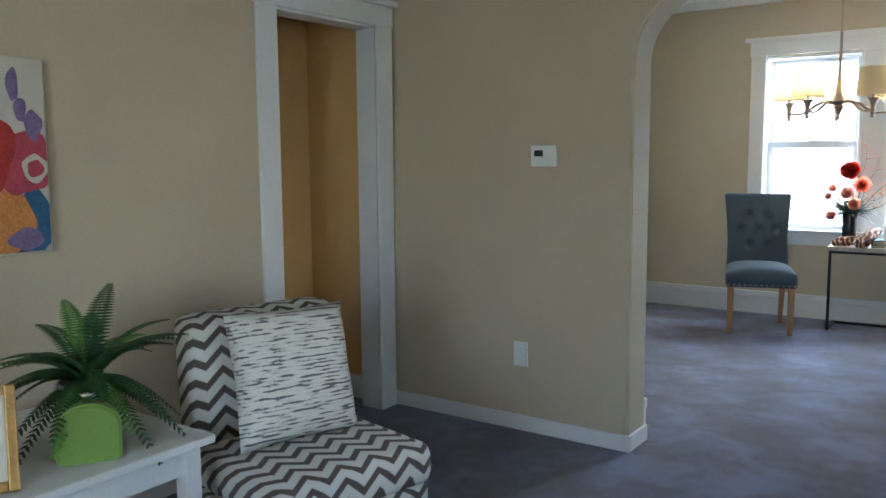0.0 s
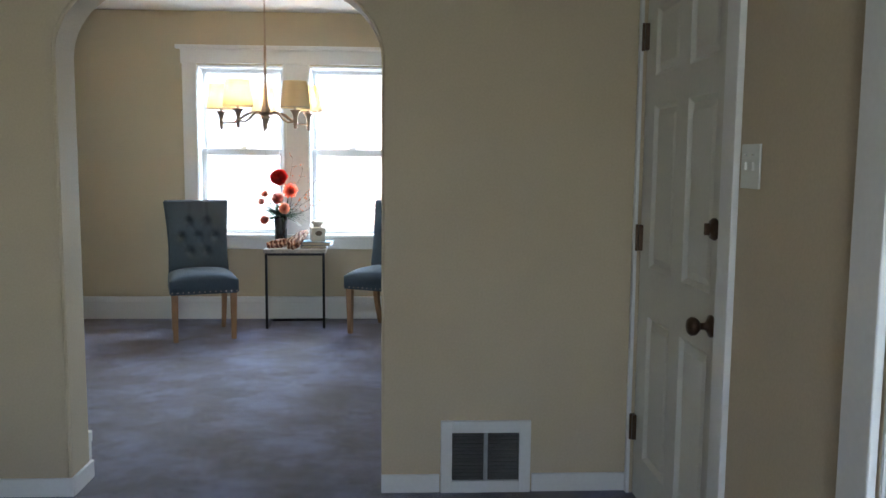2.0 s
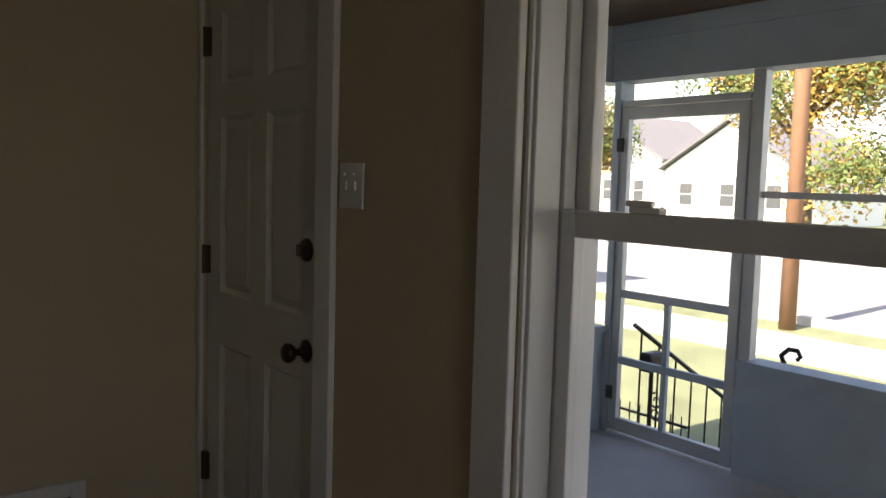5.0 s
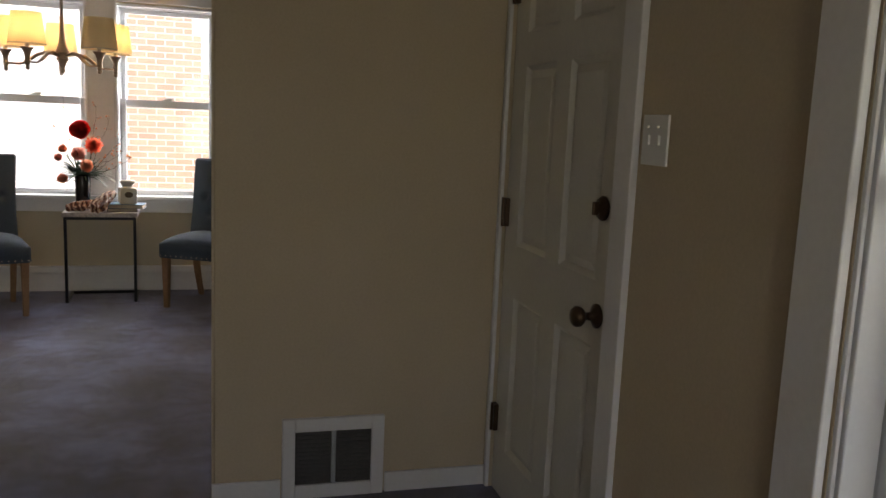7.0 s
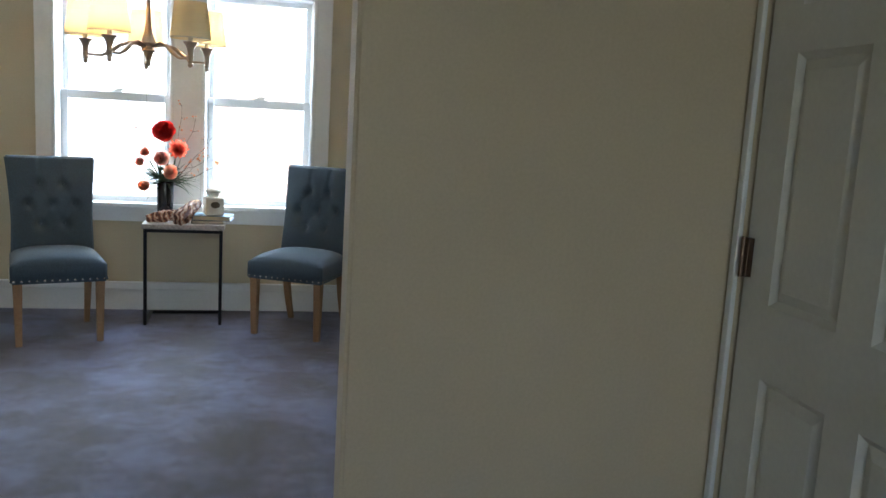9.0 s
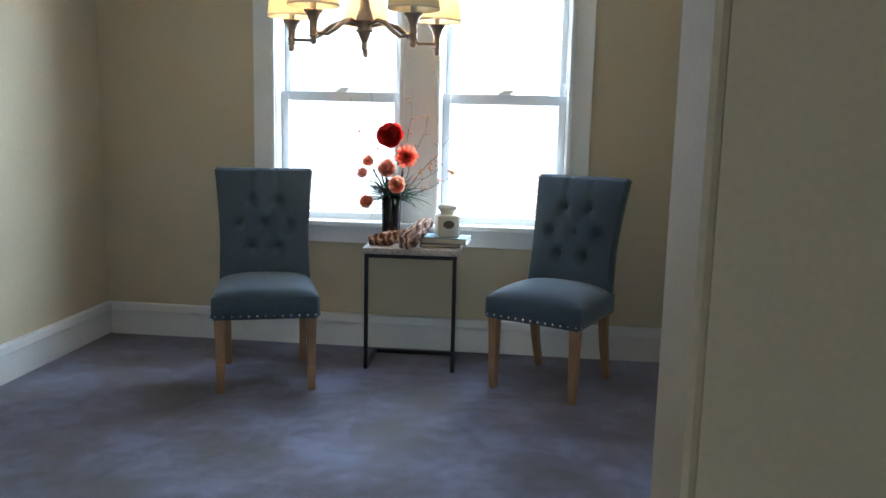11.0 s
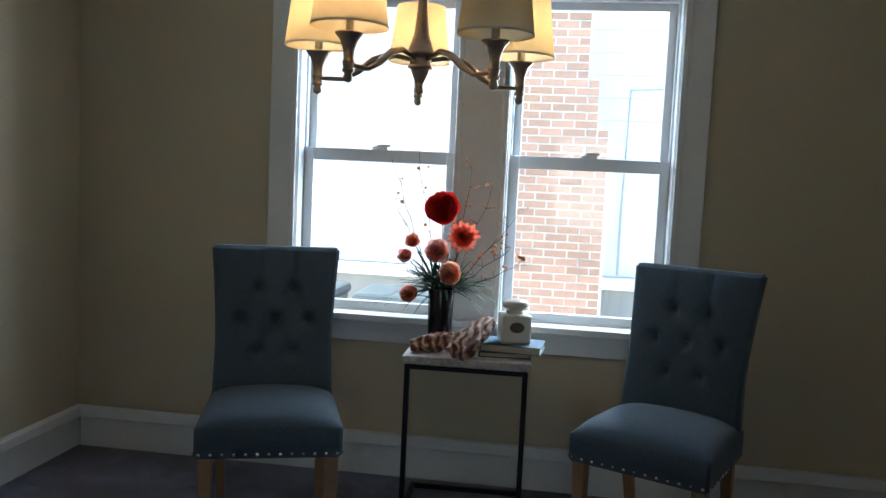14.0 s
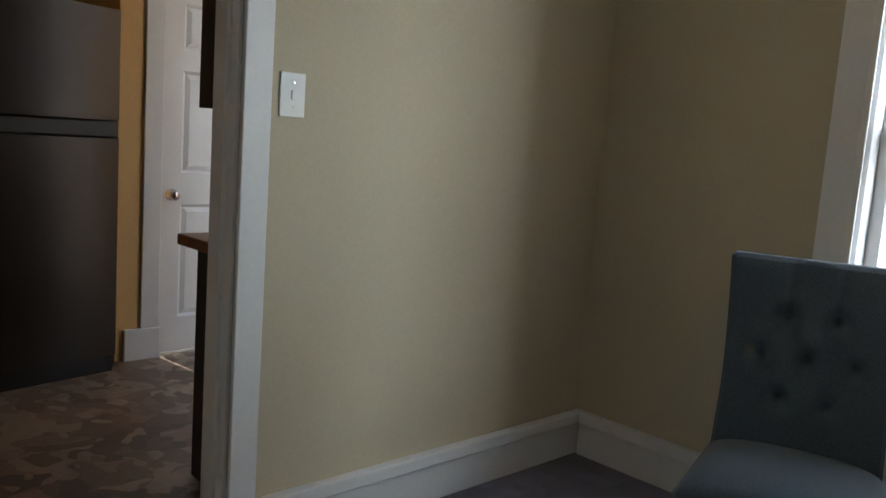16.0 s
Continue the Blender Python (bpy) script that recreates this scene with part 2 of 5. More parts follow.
def brick_mat():
    m = base("red_brick_face", (0.43, 0.27, 0.20), 0.85, vary=0.18, scale=20, fine=90, bump=0.4)
    t = m.node_tree
    p = t.nodes["Principled BSDF"]
    old = p.inputs["Base Color"].links[0].from_socket
    oi = t.nodes.new("ShaderNodeObjectInfo")
    mr = t.nodes.new("ShaderNodeMapRange")
    mr.inputs["To Min"].default_value, mr.inputs["To Max"].default_value = 0.82, 1.15
    t.links.new(oi.outputs["Random"], mr.inputs["Value"])
    mul = t.nodes.new("ShaderNodeVectorMath")
    mul.operation = "SCALE"
    t.links.new(old, mul.inputs[0])
    t.links.new(mr.outputs[0], mul.inputs["Scale"])
    t.links.new(mul.outputs[0], p.inputs["Base Color"])
    return m


BRICKM = brick_mat()


def glass_mat():
    m = bpy.data.materials.new("window_glass")
    m.use_nodes = True
    t = m.node_tree
    t.nodes.remove(t.nodes["Principled BSDF"])
    out = t.nodes["Material Output"]
    tr, gl, mx, fr = (t.nodes.new(k) for k in ("ShaderNodeBsdfTransparent", "ShaderNodeBsdfGlossy", "ShaderNodeMixShader", "ShaderNodeLayerWeight"))
    tr.inputs[0].default_value = (0.97, 0.98, 0.98, 1)
    gl.inputs["Roughness"].default_value = 0.02
    fr.inputs[0].default_value = 0.5
    t.links.new(math_node(t, "MULTIPLY_ADD", math_node(t, "POWER", fr.outputs["Facing"], 5), 0.9, 0.04), mx.inputs[0])
    t.links.new(tr.outputs[0], mx.inputs[1])
    t.links.new(gl.outputs[0], mx.inputs[2])
    t.links.new(mx.outputs[0], out.inputs[0])
    return m


GLASS = glass_mat()


def emitter(name, color, strength):
    m = bpy.data.materials.new(name)
    m.use_nodes = True
    p = m.node_tree.nodes["Principled BSDF"]
    p.inputs["Base Color"].default_value = (*color, 1)
    p.inputs["Emission Color"].default_value = (*color, 1)
    p.inputs["Emission Strength"].default_value = strength
    return m


def cloth_shade(name, color):
    m = bpy.data.materials.new(name)
    m.use_nodes = True
    t = m.node_tree
    t.nodes.remove(t.nodes["Principled BSDF"])
    out = t.nodes["Material Output"]
    d, tl, mx = (t.nodes.new(k) for k in ("ShaderNodeBsdfDiffuse", "ShaderNodeBsdfTranslucent", "ShaderNodeMixShader"))
    d.inputs[0].default_value = (*color, 1)
    tl.inputs[0].default_value = (*color, 1)
    mx.inputs[0].default_value = 0.5
    t.links.new(d.outputs[0], mx.inputs[1])
    t.links.new(tl.outputs[0], mx.inputs[2])
    t.links.new(mx.outputs[0], out.inputs[0])
    return m


SHADE = cloth_shade("cream_linen_shade", (0.80, 0.66, 0.42))
BULB = emitter("warm_bulb", (1.0, 0.70, 0.40), 8)


# helpers
def box(bm, lo, hi, bev=0.0):
    """Adds a box between two corners, bevelled if asked."""
    c = [(a + b) / 2 for a, b in zip(lo, hi)]
    s = [abs(b - a) for a, b in zip(lo, hi)]
    r = bmesh.ops.create_cube(bm, size=1, matrix=Matrix.Translation(c) @ Matrix.Diagonal((*s, 1)))
    if bev:
        es = list({e for v in r["verts"] for e in v.link_edges})
        bmesh.ops.bevel(bm, geom=es, offset=bev, segments=2, affect="EDGES", profile=0.5)
    return bm


def boxed(lo, hi, bev=0.0):
    return box(bmesh.new(), lo, hi, bev)


def mesh_of(bm, material, name, smooth=False):
    me = bpy.data.meshes.new(name)
    bm.to_mesh(me)
    bm.free()
    me.materials.append(material)
    if smooth:
        for f in me.polygons:
            f.use_smooth = True
    return me


def part(name, bm, material, parent=None, label="", smooth=False):
    ob = new(name, mesh_of(bm, material, name, smooth))
    if parent is not None:
        ob.parent = parent
    if label:
        ob["label"] = label
    return ob


def boxes(name, material, lohis, parent=None, label="", bev=0.0):
    bm = bmesh.new()
    for lo, hi in lohis:
        box(bm, lo, hi, bev)
    return part(name, bm, material, parent, label)


def structure(ob, label, category):
    return tagged(ob, label, category, kind="structure")


def thing(name, label, category, m=None, group=""):
    ob = new(name)
    ob.empty_display_size = 0.05
    if m is not None:
        ob.matrix_basis = m
    return tagged(ob, label, category, group)


def lathe(profile, n=20, at=(0, 0, 0), closed=True, bm=None):
    """A turned shape from (radius, height) pairs."""
    bm = bm or bmesh.new()
    rings = []
    for r, z in profile:
        rings.append([bm.verts.new((at[0] + r * math.cos(2 * math.pi * i / n), at[1] + r * math.sin(2 * math.pi * i / n), at[2] + z)) for i in range(n)])
    for a, b in zip(rings, rings[1:]):
        for i in range(n):
            bm.faces.new((a[i], a[(i + 1) % n], b[(i + 1) % n], b[i]))
    if closed:
        bm.faces.new(list(reversed(rings[0])))
        bm.faces.new(rings[-1])
    return bm


def tube(points, radii, n=8, bm=None):
    """A round bar along points, with a radius at each."""
    bm = bm or bmesh.new()
    pts = [Vector(p) for p in points]
    if isinstance(radii, (int, float)):
        radii = [radii] * len(pts)
    rings = []
    for i, p in enumerate(pts):
        d = (pts[min(i + 1, len(pts) - 1)] - pts[max(i - 1, 0)]).normalized()
        side = d.cross(Vector((0, 0, 1)) if abs(d.z) < 0.9 else Vector((1, 0, 0))).normalized()
        up = side.cross(d)
        rings.append([bm.verts.new(p + radii[i] * (math.cos(2 * math.pi * k / n) * side + math.sin(2 * math.pi * k / n) * up)) for k in range(n)])
    for a, b in zip(rings, rings[1:]):
        for k in range(n):
            bm.faces.new((a[k], a[(k + 1) % n], b[(k + 1) % n], b[k]))
    bm.faces.new(list(reversed(rings[0])))
    bm.faces.new(rings[-1])
    bmesh.ops.recalc_face_normals(bm, faces=bm.faces)
    return bm


def wall(name, material, axis, a0, a1, b0, b1, z0, z1, holes, label):
    """A wall along x (axis 0) or y (axis 1), from b0 to b1 along it, a0 to a1 thick, with holes (s0, s1, z0, z1)."""
    bm = bmesh.new()
    ss = sorted({b0, b1, *[v for h in holes for v in h[:2]]})
    zs = sorted({z0, z1, *[v for h in holes for v in h[2:] if z0 < v < z1]})
    solid = {}
    for i in range(len(ss) - 1):
        for k in range(len(zs) - 1):
            sm, zm = (ss[i] + ss[i + 1]) / 2, (zs[k] + zs[k + 1]) / 2
            solid[i, k] = not any(h[0] < sm < h[1] and h[2] < zm < h[3] for h in holes)
    cache = {}

    def v(s, a, z):
        key = (round(s, 5), round(a, 5), round(z, 5))
        if key not in cache:
            cache[key] = bm.verts.new((s, a, z) if axis == 0 else (a, s, z))
        return cache[key]

    for (i, k), on in solid.items():
        if not on:
            continue
        s0, s1, u0, u1 = ss[i], ss[i + 1], zs[k], zs[k + 1]
        bm.faces.new((v(s0, a0, u0), v(s1, a0, u0), v(s1, a0, u1), v(s0, a0, u1)))
        bm.faces.new((v(s0, a1, u0), v(s0, a1, u1), v(s1, a1, u1), v(s1, a1, u0)))
        if not solid.get((i - 1, k)):
            bm.faces.new((v(s0, a0, u0), v(s0, a0, u1), v(s0, a1, u1), v(s0, a1, u0)))
        if not solid.get((i + 1, k)):
            bm.faces.new((v(s1, a0, u0), v(s1, a1, u0), v(s1, a1, u1), v(s1, a0, u1)))
        if not solid.get((i, k - 1)):
            bm.faces.new((v(s0, a0, u0), v(s0, a1, u0), v(s1, a1, u0), v(s1, a0, u0)))
        if not solid.get((i, k + 1)):
            bm.faces.new((v(s0, a0, u1), v(s1, a0, u1), v(s1, a1, u1), v(s0, a1, u1)))
    bmesh.ops.recalc_face_normals(bm, faces=bm.faces)
    return structure(part(name, bm, material), label, "wall")

H = 2.54
RX, LX, PT = 2.24, -1.32, 0.20
DL, DR, DY = -1.395, 2.262, 3.70

# ---- structure ----
structure(boxes("floor", CARPET, [((-1.95, -5.5, -0.2), (2.42, 3.72, 0))]), "blue-grey plush carpet floor through both rooms", "floor")
structure(boxes("ceiling", CEIL, [((-4.6, -5.6, H), (2.62, 3.98, H + 0.12))]), "plain white painted ceiling", "ceiling")
AW, AS, AR = 1.232, 1.73, 0.36
bm = bmesh.new()
out = [(-2.0, 0), (0, 0), (0, AS)]
for i in range(1, 15):
    a = math.pi / 2 * i / 14
    out.append((AR * (1 - math.cos(a)), AS + AR * 0.85 * math.sin(a)))
for i in range(0, 15):
    a = math.pi / 2 * (1 - i / 14)
    out.append((AW - AR * (1 - math.cos(a)), AS + AR * 0.85 * math.sin(a)))
out += [(AW, 0), (2.42, 0), (2.42, H), (-2.0, H)]
f = bm.faces.new([bm.verts.new((x, 0.0, z)) for x, z in out])
r = bmesh.ops.extrude_face_region(bm, geom=[f])
bmesh.ops.translate(bm, verts=[v for v in r["geom"] if isinstance(v, bmesh.types.BMVert)], vec=(0, PT, 0))
bmesh.ops.recalc_face_normals(bm, faces=bm.faces)
edges = [e for e in bm.edges if len(e.link_faces) == 2 and e.calc_face_angle(0) > 0.6 and all(-0.01 <= v.co.x <= AW + 0.01 and v.co.z < AS + AR for v in e.verts) and abs(e.verts[0].co.y - e.verts[1].co.y) < 1e-4]
bmesh.ops.bevel(bm, geom=edges, offset=0.012, segments=3, affect="EDGES")
structure(part("wall_partition", bm, WALL), "tan painted wall with a rounded arch opening", "wall")
wall("wall_left", WALL, 1, LX - 0.12, LX, -5.4, 0, 0, H, [(-0.82, -0.14, 0, 1.98)], "tan painted wall with a cased closet doorway")
wall("wall_right", WALL, 1, RX + 0.003, RX + 0.18, -5.4, 0, 0, H, [(-0.915, -0.035, 0, 2.04), (-2.64, -1.72, 0.55, 2.02)], "tan painted wall beside the front door")
# Unseen back wall; its window hole is added to let light in.
wall("wall_back", WALL, 0, -5.55, -5.4, -1.45, 2.42, 0, H, [(0.6, 1.6, 0.6, 2.05)], "unseen tan painted back wall with an added sash window")
wall("wall_kitchen", WALLD, 1, DL - 0.13, DL, PT, DY, 0, H, [(1.24, 2.045, 0, 2.04)], "beige painted wall with a cased kitchen doorway")
wall("wall_dining_side", WALLD, 1, DR, DR + 0.15, PT, DY, 0, H, [], "plain beige painted wall")
wall("wall_window", WALLD, 0, DY, DY + 0.22, DL - 0.13, DR + 0.15, 0, H, [(-0.375, 0.345, 0.70, 2.11), (0.54, 1.25, 0.70, 2.11)], "beige painted wall with twin sash windows")
wall("wall_alcove", OCHRE, 1, -2.0, -1.9, -1.2, -0.001, 0, H, [], "ochre painted closet wall")
boxed_w = structure(boxes("wall_alcove_side", OCHRE, [((-1.9, -0.03, 0), (LX - 0.125, -0.002, H)), ((-1.9, -1.2, 0), (LX - 0.125, -1.15, H))]), "ochre painted closet side walls", "wall")


def base_run(name, p, q, h, th, normal, cap=True):
    """A baseboard from p to q on a wall, its face towards normal, with a proud cap."""
    d = Vector((q[0] - p[0], q[1] - p[1], 0))
    n = Vector((*normal, 0))
    a, b = Vector((*p, 0)), Vector((*q, 0))
    bm = bmesh.new()

    def slab(t, z0, z1, bev):
        c = [a, b, b + n * t, a + n * t]
        xs, ys = [v.x for v in c], [v.y for v in c]
        box(bm, (min(xs), min(ys), z0), (max(xs), max(ys), z1), bev)

    if cap:
        slab(th, 0, h - 0.05, 0)
        slab(th + 0.02, h - 0.05, h, 0.006)
    else:
        slab(th, 0, h, 0.003)
    return structure(part(name, bm, WHITE), "white painted baseboard with a stepped cap" if cap else "low white painted baseboard", "baseboard")


base_run("baseboard", (DL + 0.033, DY - 0.002), (DR - 0.033, DY - 0.002), 0.19, 0.02, (0, -1))
base_run("baseboard", (DL + 0.002, 2.16), (DL + 0.002, DY - 0.002), 0.19, 0.02, (1, 0))
base_run("baseboard", (DR - 0.002, PT + 0.03), (DR - 0.002, DY - 0.002), 0.19, 0.02, (-1, 0))
base_run("baseboard", (DL, PT + 0.002), (-0.002, PT + 0.002), 0.19, 0.02, (0, 1))
base_run("baseboard", (AW + 0.002, PT + 0.002), (DR, PT + 0.002), 0.19, 0.02, (0, 1))
base_run("baseboard", (LX, -0.002), (0.014, -0.002), 0.075, 0.014, (0, -1), False)
base_run("baseboard", (0.002, 0.0), (0.002, PT), 0.075, 0.014, (1, 0), False)
base_run("baseboard", (AW, -0.002), (1.468, -0.002), 0.075, 0.014, (0, -1), False)
base_run("baseboard", (1.845, -0.002), (RX, -0.002), 0.075, 0.014, (0, -1), False)
base_run("baseboard", (LX + 0.002, -5.4), (LX + 0.002, -0.94), 0.075, 0.014, (1, 0), False)
base_run("baseboard", (RX - 0.0, -5.4), (RX - 0.0, -1.0), 0.075, 0.014, (-1, 0), False)
base_run("baseboard", (-1.9, -0.032), (LX - 0.14, -0.032), 0.13, 0.018, (0, -1), True)


def casing(name, axis, face, out, s0, s1, z0, z1, w, th, head, label):
    """Trim round an opening from s0 to s1 on a wall face; out is the side (+1 or -1) it stands proud to."""
    tr = []
    a, b = sorted((face + out * 0.001, face + out * th))
    c, d = sorted((face + out * 0.001, face + out * (th + 0.02)))
    spans = [((s0 - w, z0), (s0, z1), a, b), ((s1, z0), (s1 + w, z1), a, b), ((s0 - w - 0.01, z1), (s1 + w + 0.01, z1 + head), a, b), ((s0 - w - 0.035, z1 + head), (s1 + w + 0.035, z1 + head + 0.03), c, d)]
    bm = bmesh.new()
    for (u0, v0), (u1, v1), e, g in spans:
        if axis == 0:
            box(bm, (u0, e, v0), (u1, g, v1), 0.004)
        else:
            box(bm, (e, u0, v0), (g, u1, v1), 0.004)
    return structure(part(name, bm, WHITE), label, "trim")


# window casings, stool and apron in the dining room
bm = bmesh.new()
F = DY - 0.001
for lo, hi in (((-0.485, F - 0.024, 0.72), (-0.375, F, 2.12)), ((0.345, F - 0.024, 0.72), (0.54, F, 2.12)), ((1.25, F - 0.024, 0.72), (1.36, F, 2.12)),
               ((-0.495, F - 0.028, 2.12), (1.37, F, 2.235)), ((-0.53, F - 0.055, 2.235), (1.405, F, 2.265)),
               ((-0.387, F - 0.034, 0.72), (-0.363, F - 0.024, 2.12)), ((0.333, F - 0.034, 0.72), (0.357, F - 0.024, 2.12)), ((0.528, F - 0.034, 0.72), (0.552, F - 0.024, 2.12)), ((1.238, F - 0.034, 0.72), (1.262, F - 0.024, 2.12))):
    box(bm, lo, hi, 0.003)
structure(part("trim_window", bm, WHITE), "white painted casing round the twin windows", "trim")
structure(boxes("window_stool", WHITE, [((-0.52, F - 0.075, 0.69), (1.395, DY + 0.02, 0.72))], bev=0.006), "white painted window stool", "window sill")
structure(boxes("window_apron", WHITE, [((-0.485, F - 0.02, 0.595), (1.36, F, 0.69))], bev=0.003), "white painted apron below the stool", "trim")


def sash_window(name, axis, s0, s1, z0, z1, inner, sign, rail0, rail1, label, stile=0.06):
    """A double-hung vinyl window in an opening; inner is the plane of the lower sash, sign the way out of the house."""
    w = thing(name, label, "window")
    w["kind"] = "structure"

    def P(s, d, z):
        return (s, inner + sign * d, z) if axis == 0 else (inner + sign * d, s, z)

    def bar(bm, sa, sb, da, db, za, zb, bev=0.003):
        p, q = P(sa, da, za), P(sb, db, zb)
        box(bm, [min(x, y) for x, y in zip(p, q)], [max(x, y) for x, y in zip(p, q)], bev)

    bm = bmesh.new()
    j = 0.018
    for d0, d1, t in ((-0.075, -0.002, j), (0.002, 0.034, j + 0.008), (0.04, 0.12, j)):
        bar(bm, s0, s0 + t, d0, d1, z0, z1)
        bar(bm, s1 - t, s1, d0, d1, z0, z1)
        bar(bm, s0, s1, d0, d1, z1 - t, z1)
    bar(bm, s0, s1, 0.0, 0.12, z0 - 0.0, z0 + 0.02)
    part("window_frame", bm, VINYL, w)
    for nm, d, za, zb, bot, top in (("lower_sash", 0.0, z0 + 0.02, rail1, 0.035, rail1 - rail0 - 0.0), ("upper_sash", 0.04, rail0, z1 - 0.018, 0.05, 0.04)):
        bm = bmesh.new()
        u0, u1 = s0 + 0.02, s1 - 0.02
        bar(bm, u0, u0 + stile - 0.02, d, d + 0.032, za, zb)
        bar(bm, u1 - stile + 0.02, u1, d, d + 0.032, za, zb)
        bar(bm, u0 + stile - 0.02, u1 - stile + 0.02, d, d + 0.032, za, za + bot)
        bar(bm, u0 + stile - 0.02, u1 - stile + 0.02, d, d + 0.032, zb - top, zb)
        so = part(nm, bm, VINYL, w)
        bm = bmesh.new()
        bar(bm, u0 + stile - 0.022, u1 - stile + 0.022, d + 0.013, d + 0.017, za + bot - 0.003, zb - top + 0.003, 0)
        g = part("pane", bm, GLASS, so)
        g.visible_shadow = False
    mid = (s0 + s1) / 2
    for c in ([mid] if s1 - s0 < 0.8 else [mid - 0.235, mid + 0.235]):
        bm = bmesh.new()
        bar(bm, c - 0.035, c + 0.035, 0.004, 0.028, rail1, rail1 + 0.012)
        bar(bm, c - 0.015, c + 0.045, 0.006, 0.02, rail1 + 0.012, rail1 + 0.024)
        part("sash_lock", bm, PLASTIC, w)
    return w


sash_window("window_1", 0, -0.375, 0.345, 0.70, 2.11, DY + 0.075, 1, 1.375, 1.43, "white vinyl double-hung sash window")
sash_window("window_2", 0, 0.54, 1.25, 0.70, 2.11, DY + 0.075, 1, 1.375, 1.43, "white vinyl double-hung sash window")
sash_window("window_3", 1, -2.64, -1.72, 0.55, 2.02, RX + 0.09, 1, 1.25, 1.305, "white vinyl double-hung window facing the porch")
# Added unseen window around the living room's fill lamp.
sash_window("window_back_added", 0, 0.6, 1.6, 0.6, 2.05, -5.45, -1, 1.3, 1.355, "white vinyl double-hung sash window")
casing("trim_porch_window", 1, RX, -1, -2.64, -1.72, 0.5, 2.02, 0.11, 0.022, 0.11, "white painted casing round the porch window")
bm = bmesh.new()
for o in (0.004, 0.019, 0.034, 0.049):
    box(bm, (RX + o, -1.73, 0.57), (RX + o + 0.009, -1.72, 2.0), 0.002)
    box(bm, (RX + o, -2.64, 0.57), (RX + o + 0.009, -2.63, 2.0), 0.002)
structure(part("trim_bead", bm, WHITE), "fluted bead on the window jamb", "trim")
casing("trim_closet", 1, LX, 1, -0.82, -0.14, 0, 1.98, 0.115, 0.02, 0.10, "white painted casing round the closet doorway")
structure(boxes("closet_jamb", WHITE, [((LX - 0.122, -0.142, 0), (LX, -0.128, 1.98)), ((LX - 0.122, -0.832, 0), (LX, -0.818, 1.98)), ((LX - 0.122, -0.818, 1.968), (LX, -0.142, 1.982))]), "white painted closet door jamb", "trim")
casing("trim_kitchen", 1, DL, 1, 1.25, 2.045, 0, 2.03, 0.088, 0.02, 0.10, "white painted casing round the kitchen doorway")
structure(boxes("kitchen_jamb", WHITE, [((DL - 0.135, 2.034, 0), (DL, 2.05, 2.03)), ((DL - 0.075, 2.02, 0), (DL - 0.04, 2.034, 2.03)), ((DL - 0.135, 1.235, 0), (DL, 1.25, 2.03)), ((DL - 0.135, 1.25, 2.02), (DL, 2.034, 2.035))]), "white painted kitchen door jamb with a stop", "trim")


def panel_door(name, label, origin, along, face, width, height, panels, material, thick=0.04):
    """A panelled door leaf: origin at its lower hinge corner, along and face unit vectors in plan."""
    d = thing(name, label, "door")
    d["kind"] = "structure"
    o, u, n = Vector(origin), Vector((*along, 0)), Vector((*face, 0))

    def add(bm, s0, s1, t0, t1, z0, z1, bev=0.0):
        a, b = o + u * s0 + n * t0, o + u * s1 + n * t1
        box(bm, (min(a.x, b.x), min(a.y, b.y), z0), (max(a.x, b.x), max(a.y, b.y), z1), bev)

    bm = bmesh.new()
    ss = sorted({0, width, *[v for p in panels for v in p[:2]]})
    zs = sorted({0.008, height, *[v for p in panels for v in p[2:]]})
    for i in range(len(ss) - 1):
        for k in range(len(zs) - 1):
            sm, zm = (ss[i] + ss[i + 1]) / 2, (zs[k] + zs[k + 1]) / 2
            if not any(p[0] < sm < p[1] and p[2] < zm < p[3] for p in panels):
                add(bm, ss[i], ss[i + 1], -thick, 0, zs[k], zs[k + 1])
    bmesh.ops.remove_doubles(bm, verts=bm.verts, dist=1e-5)
    part("leaf", bm, material, d)
    for s0, s1, z0, z1 in panels:
        bm = bmesh.new()
        m = 0.03
        lo = [bm.verts.new(o + u * s + n * -0.014 + Vector((0, 0, z))) for s, z in ((s0, z0), (s1, z0), (s1, z1), (s0, z1))]
        rim = [bm.verts.new(o + u * s + n * -0.001 + Vector((0, 0, z))) for s, z in ((s0, z0), (s1, z0), (s1, z1), (s0, z1))]
        q = [bm.verts.new(o + u * s + n * -0.014 + Vector((0, 0, z))) for s, z in ((s0 + 0.016, z0 + 0.016), (s1 - 0.016, z0 + 0.016), (s1 - 0.016, z1 - 0.016), (s0 + 0.016, z1 - 0.016))]
        c = [bm.verts.new(o + u * s + n * -0.004 + Vector((0, 0, z))) for s, z in ((s0 + m + 0.012, z0 + m + 0.012), (s1 - m - 0.012, z0 + m + 0.012), (s1 - m - 0.012, z1 - m - 0.012), (s0 + m + 0.012, z1 - m - 0.012))]
        for i in range(4):
            j = (i + 1) % 4
            bm.faces.new((rim[i], rim[j], q[j], q[i]))
            bm.faces.new((q[i], q[j], c[j], c[i]))
        bm.faces.new(c)
        bmesh.ops.delete(bm, geom=lo, context="VERTS")
        bmesh.ops.recalc_face_normals(bm, faces=bm.faces)
        part("panel", bm, material, d)
    return d


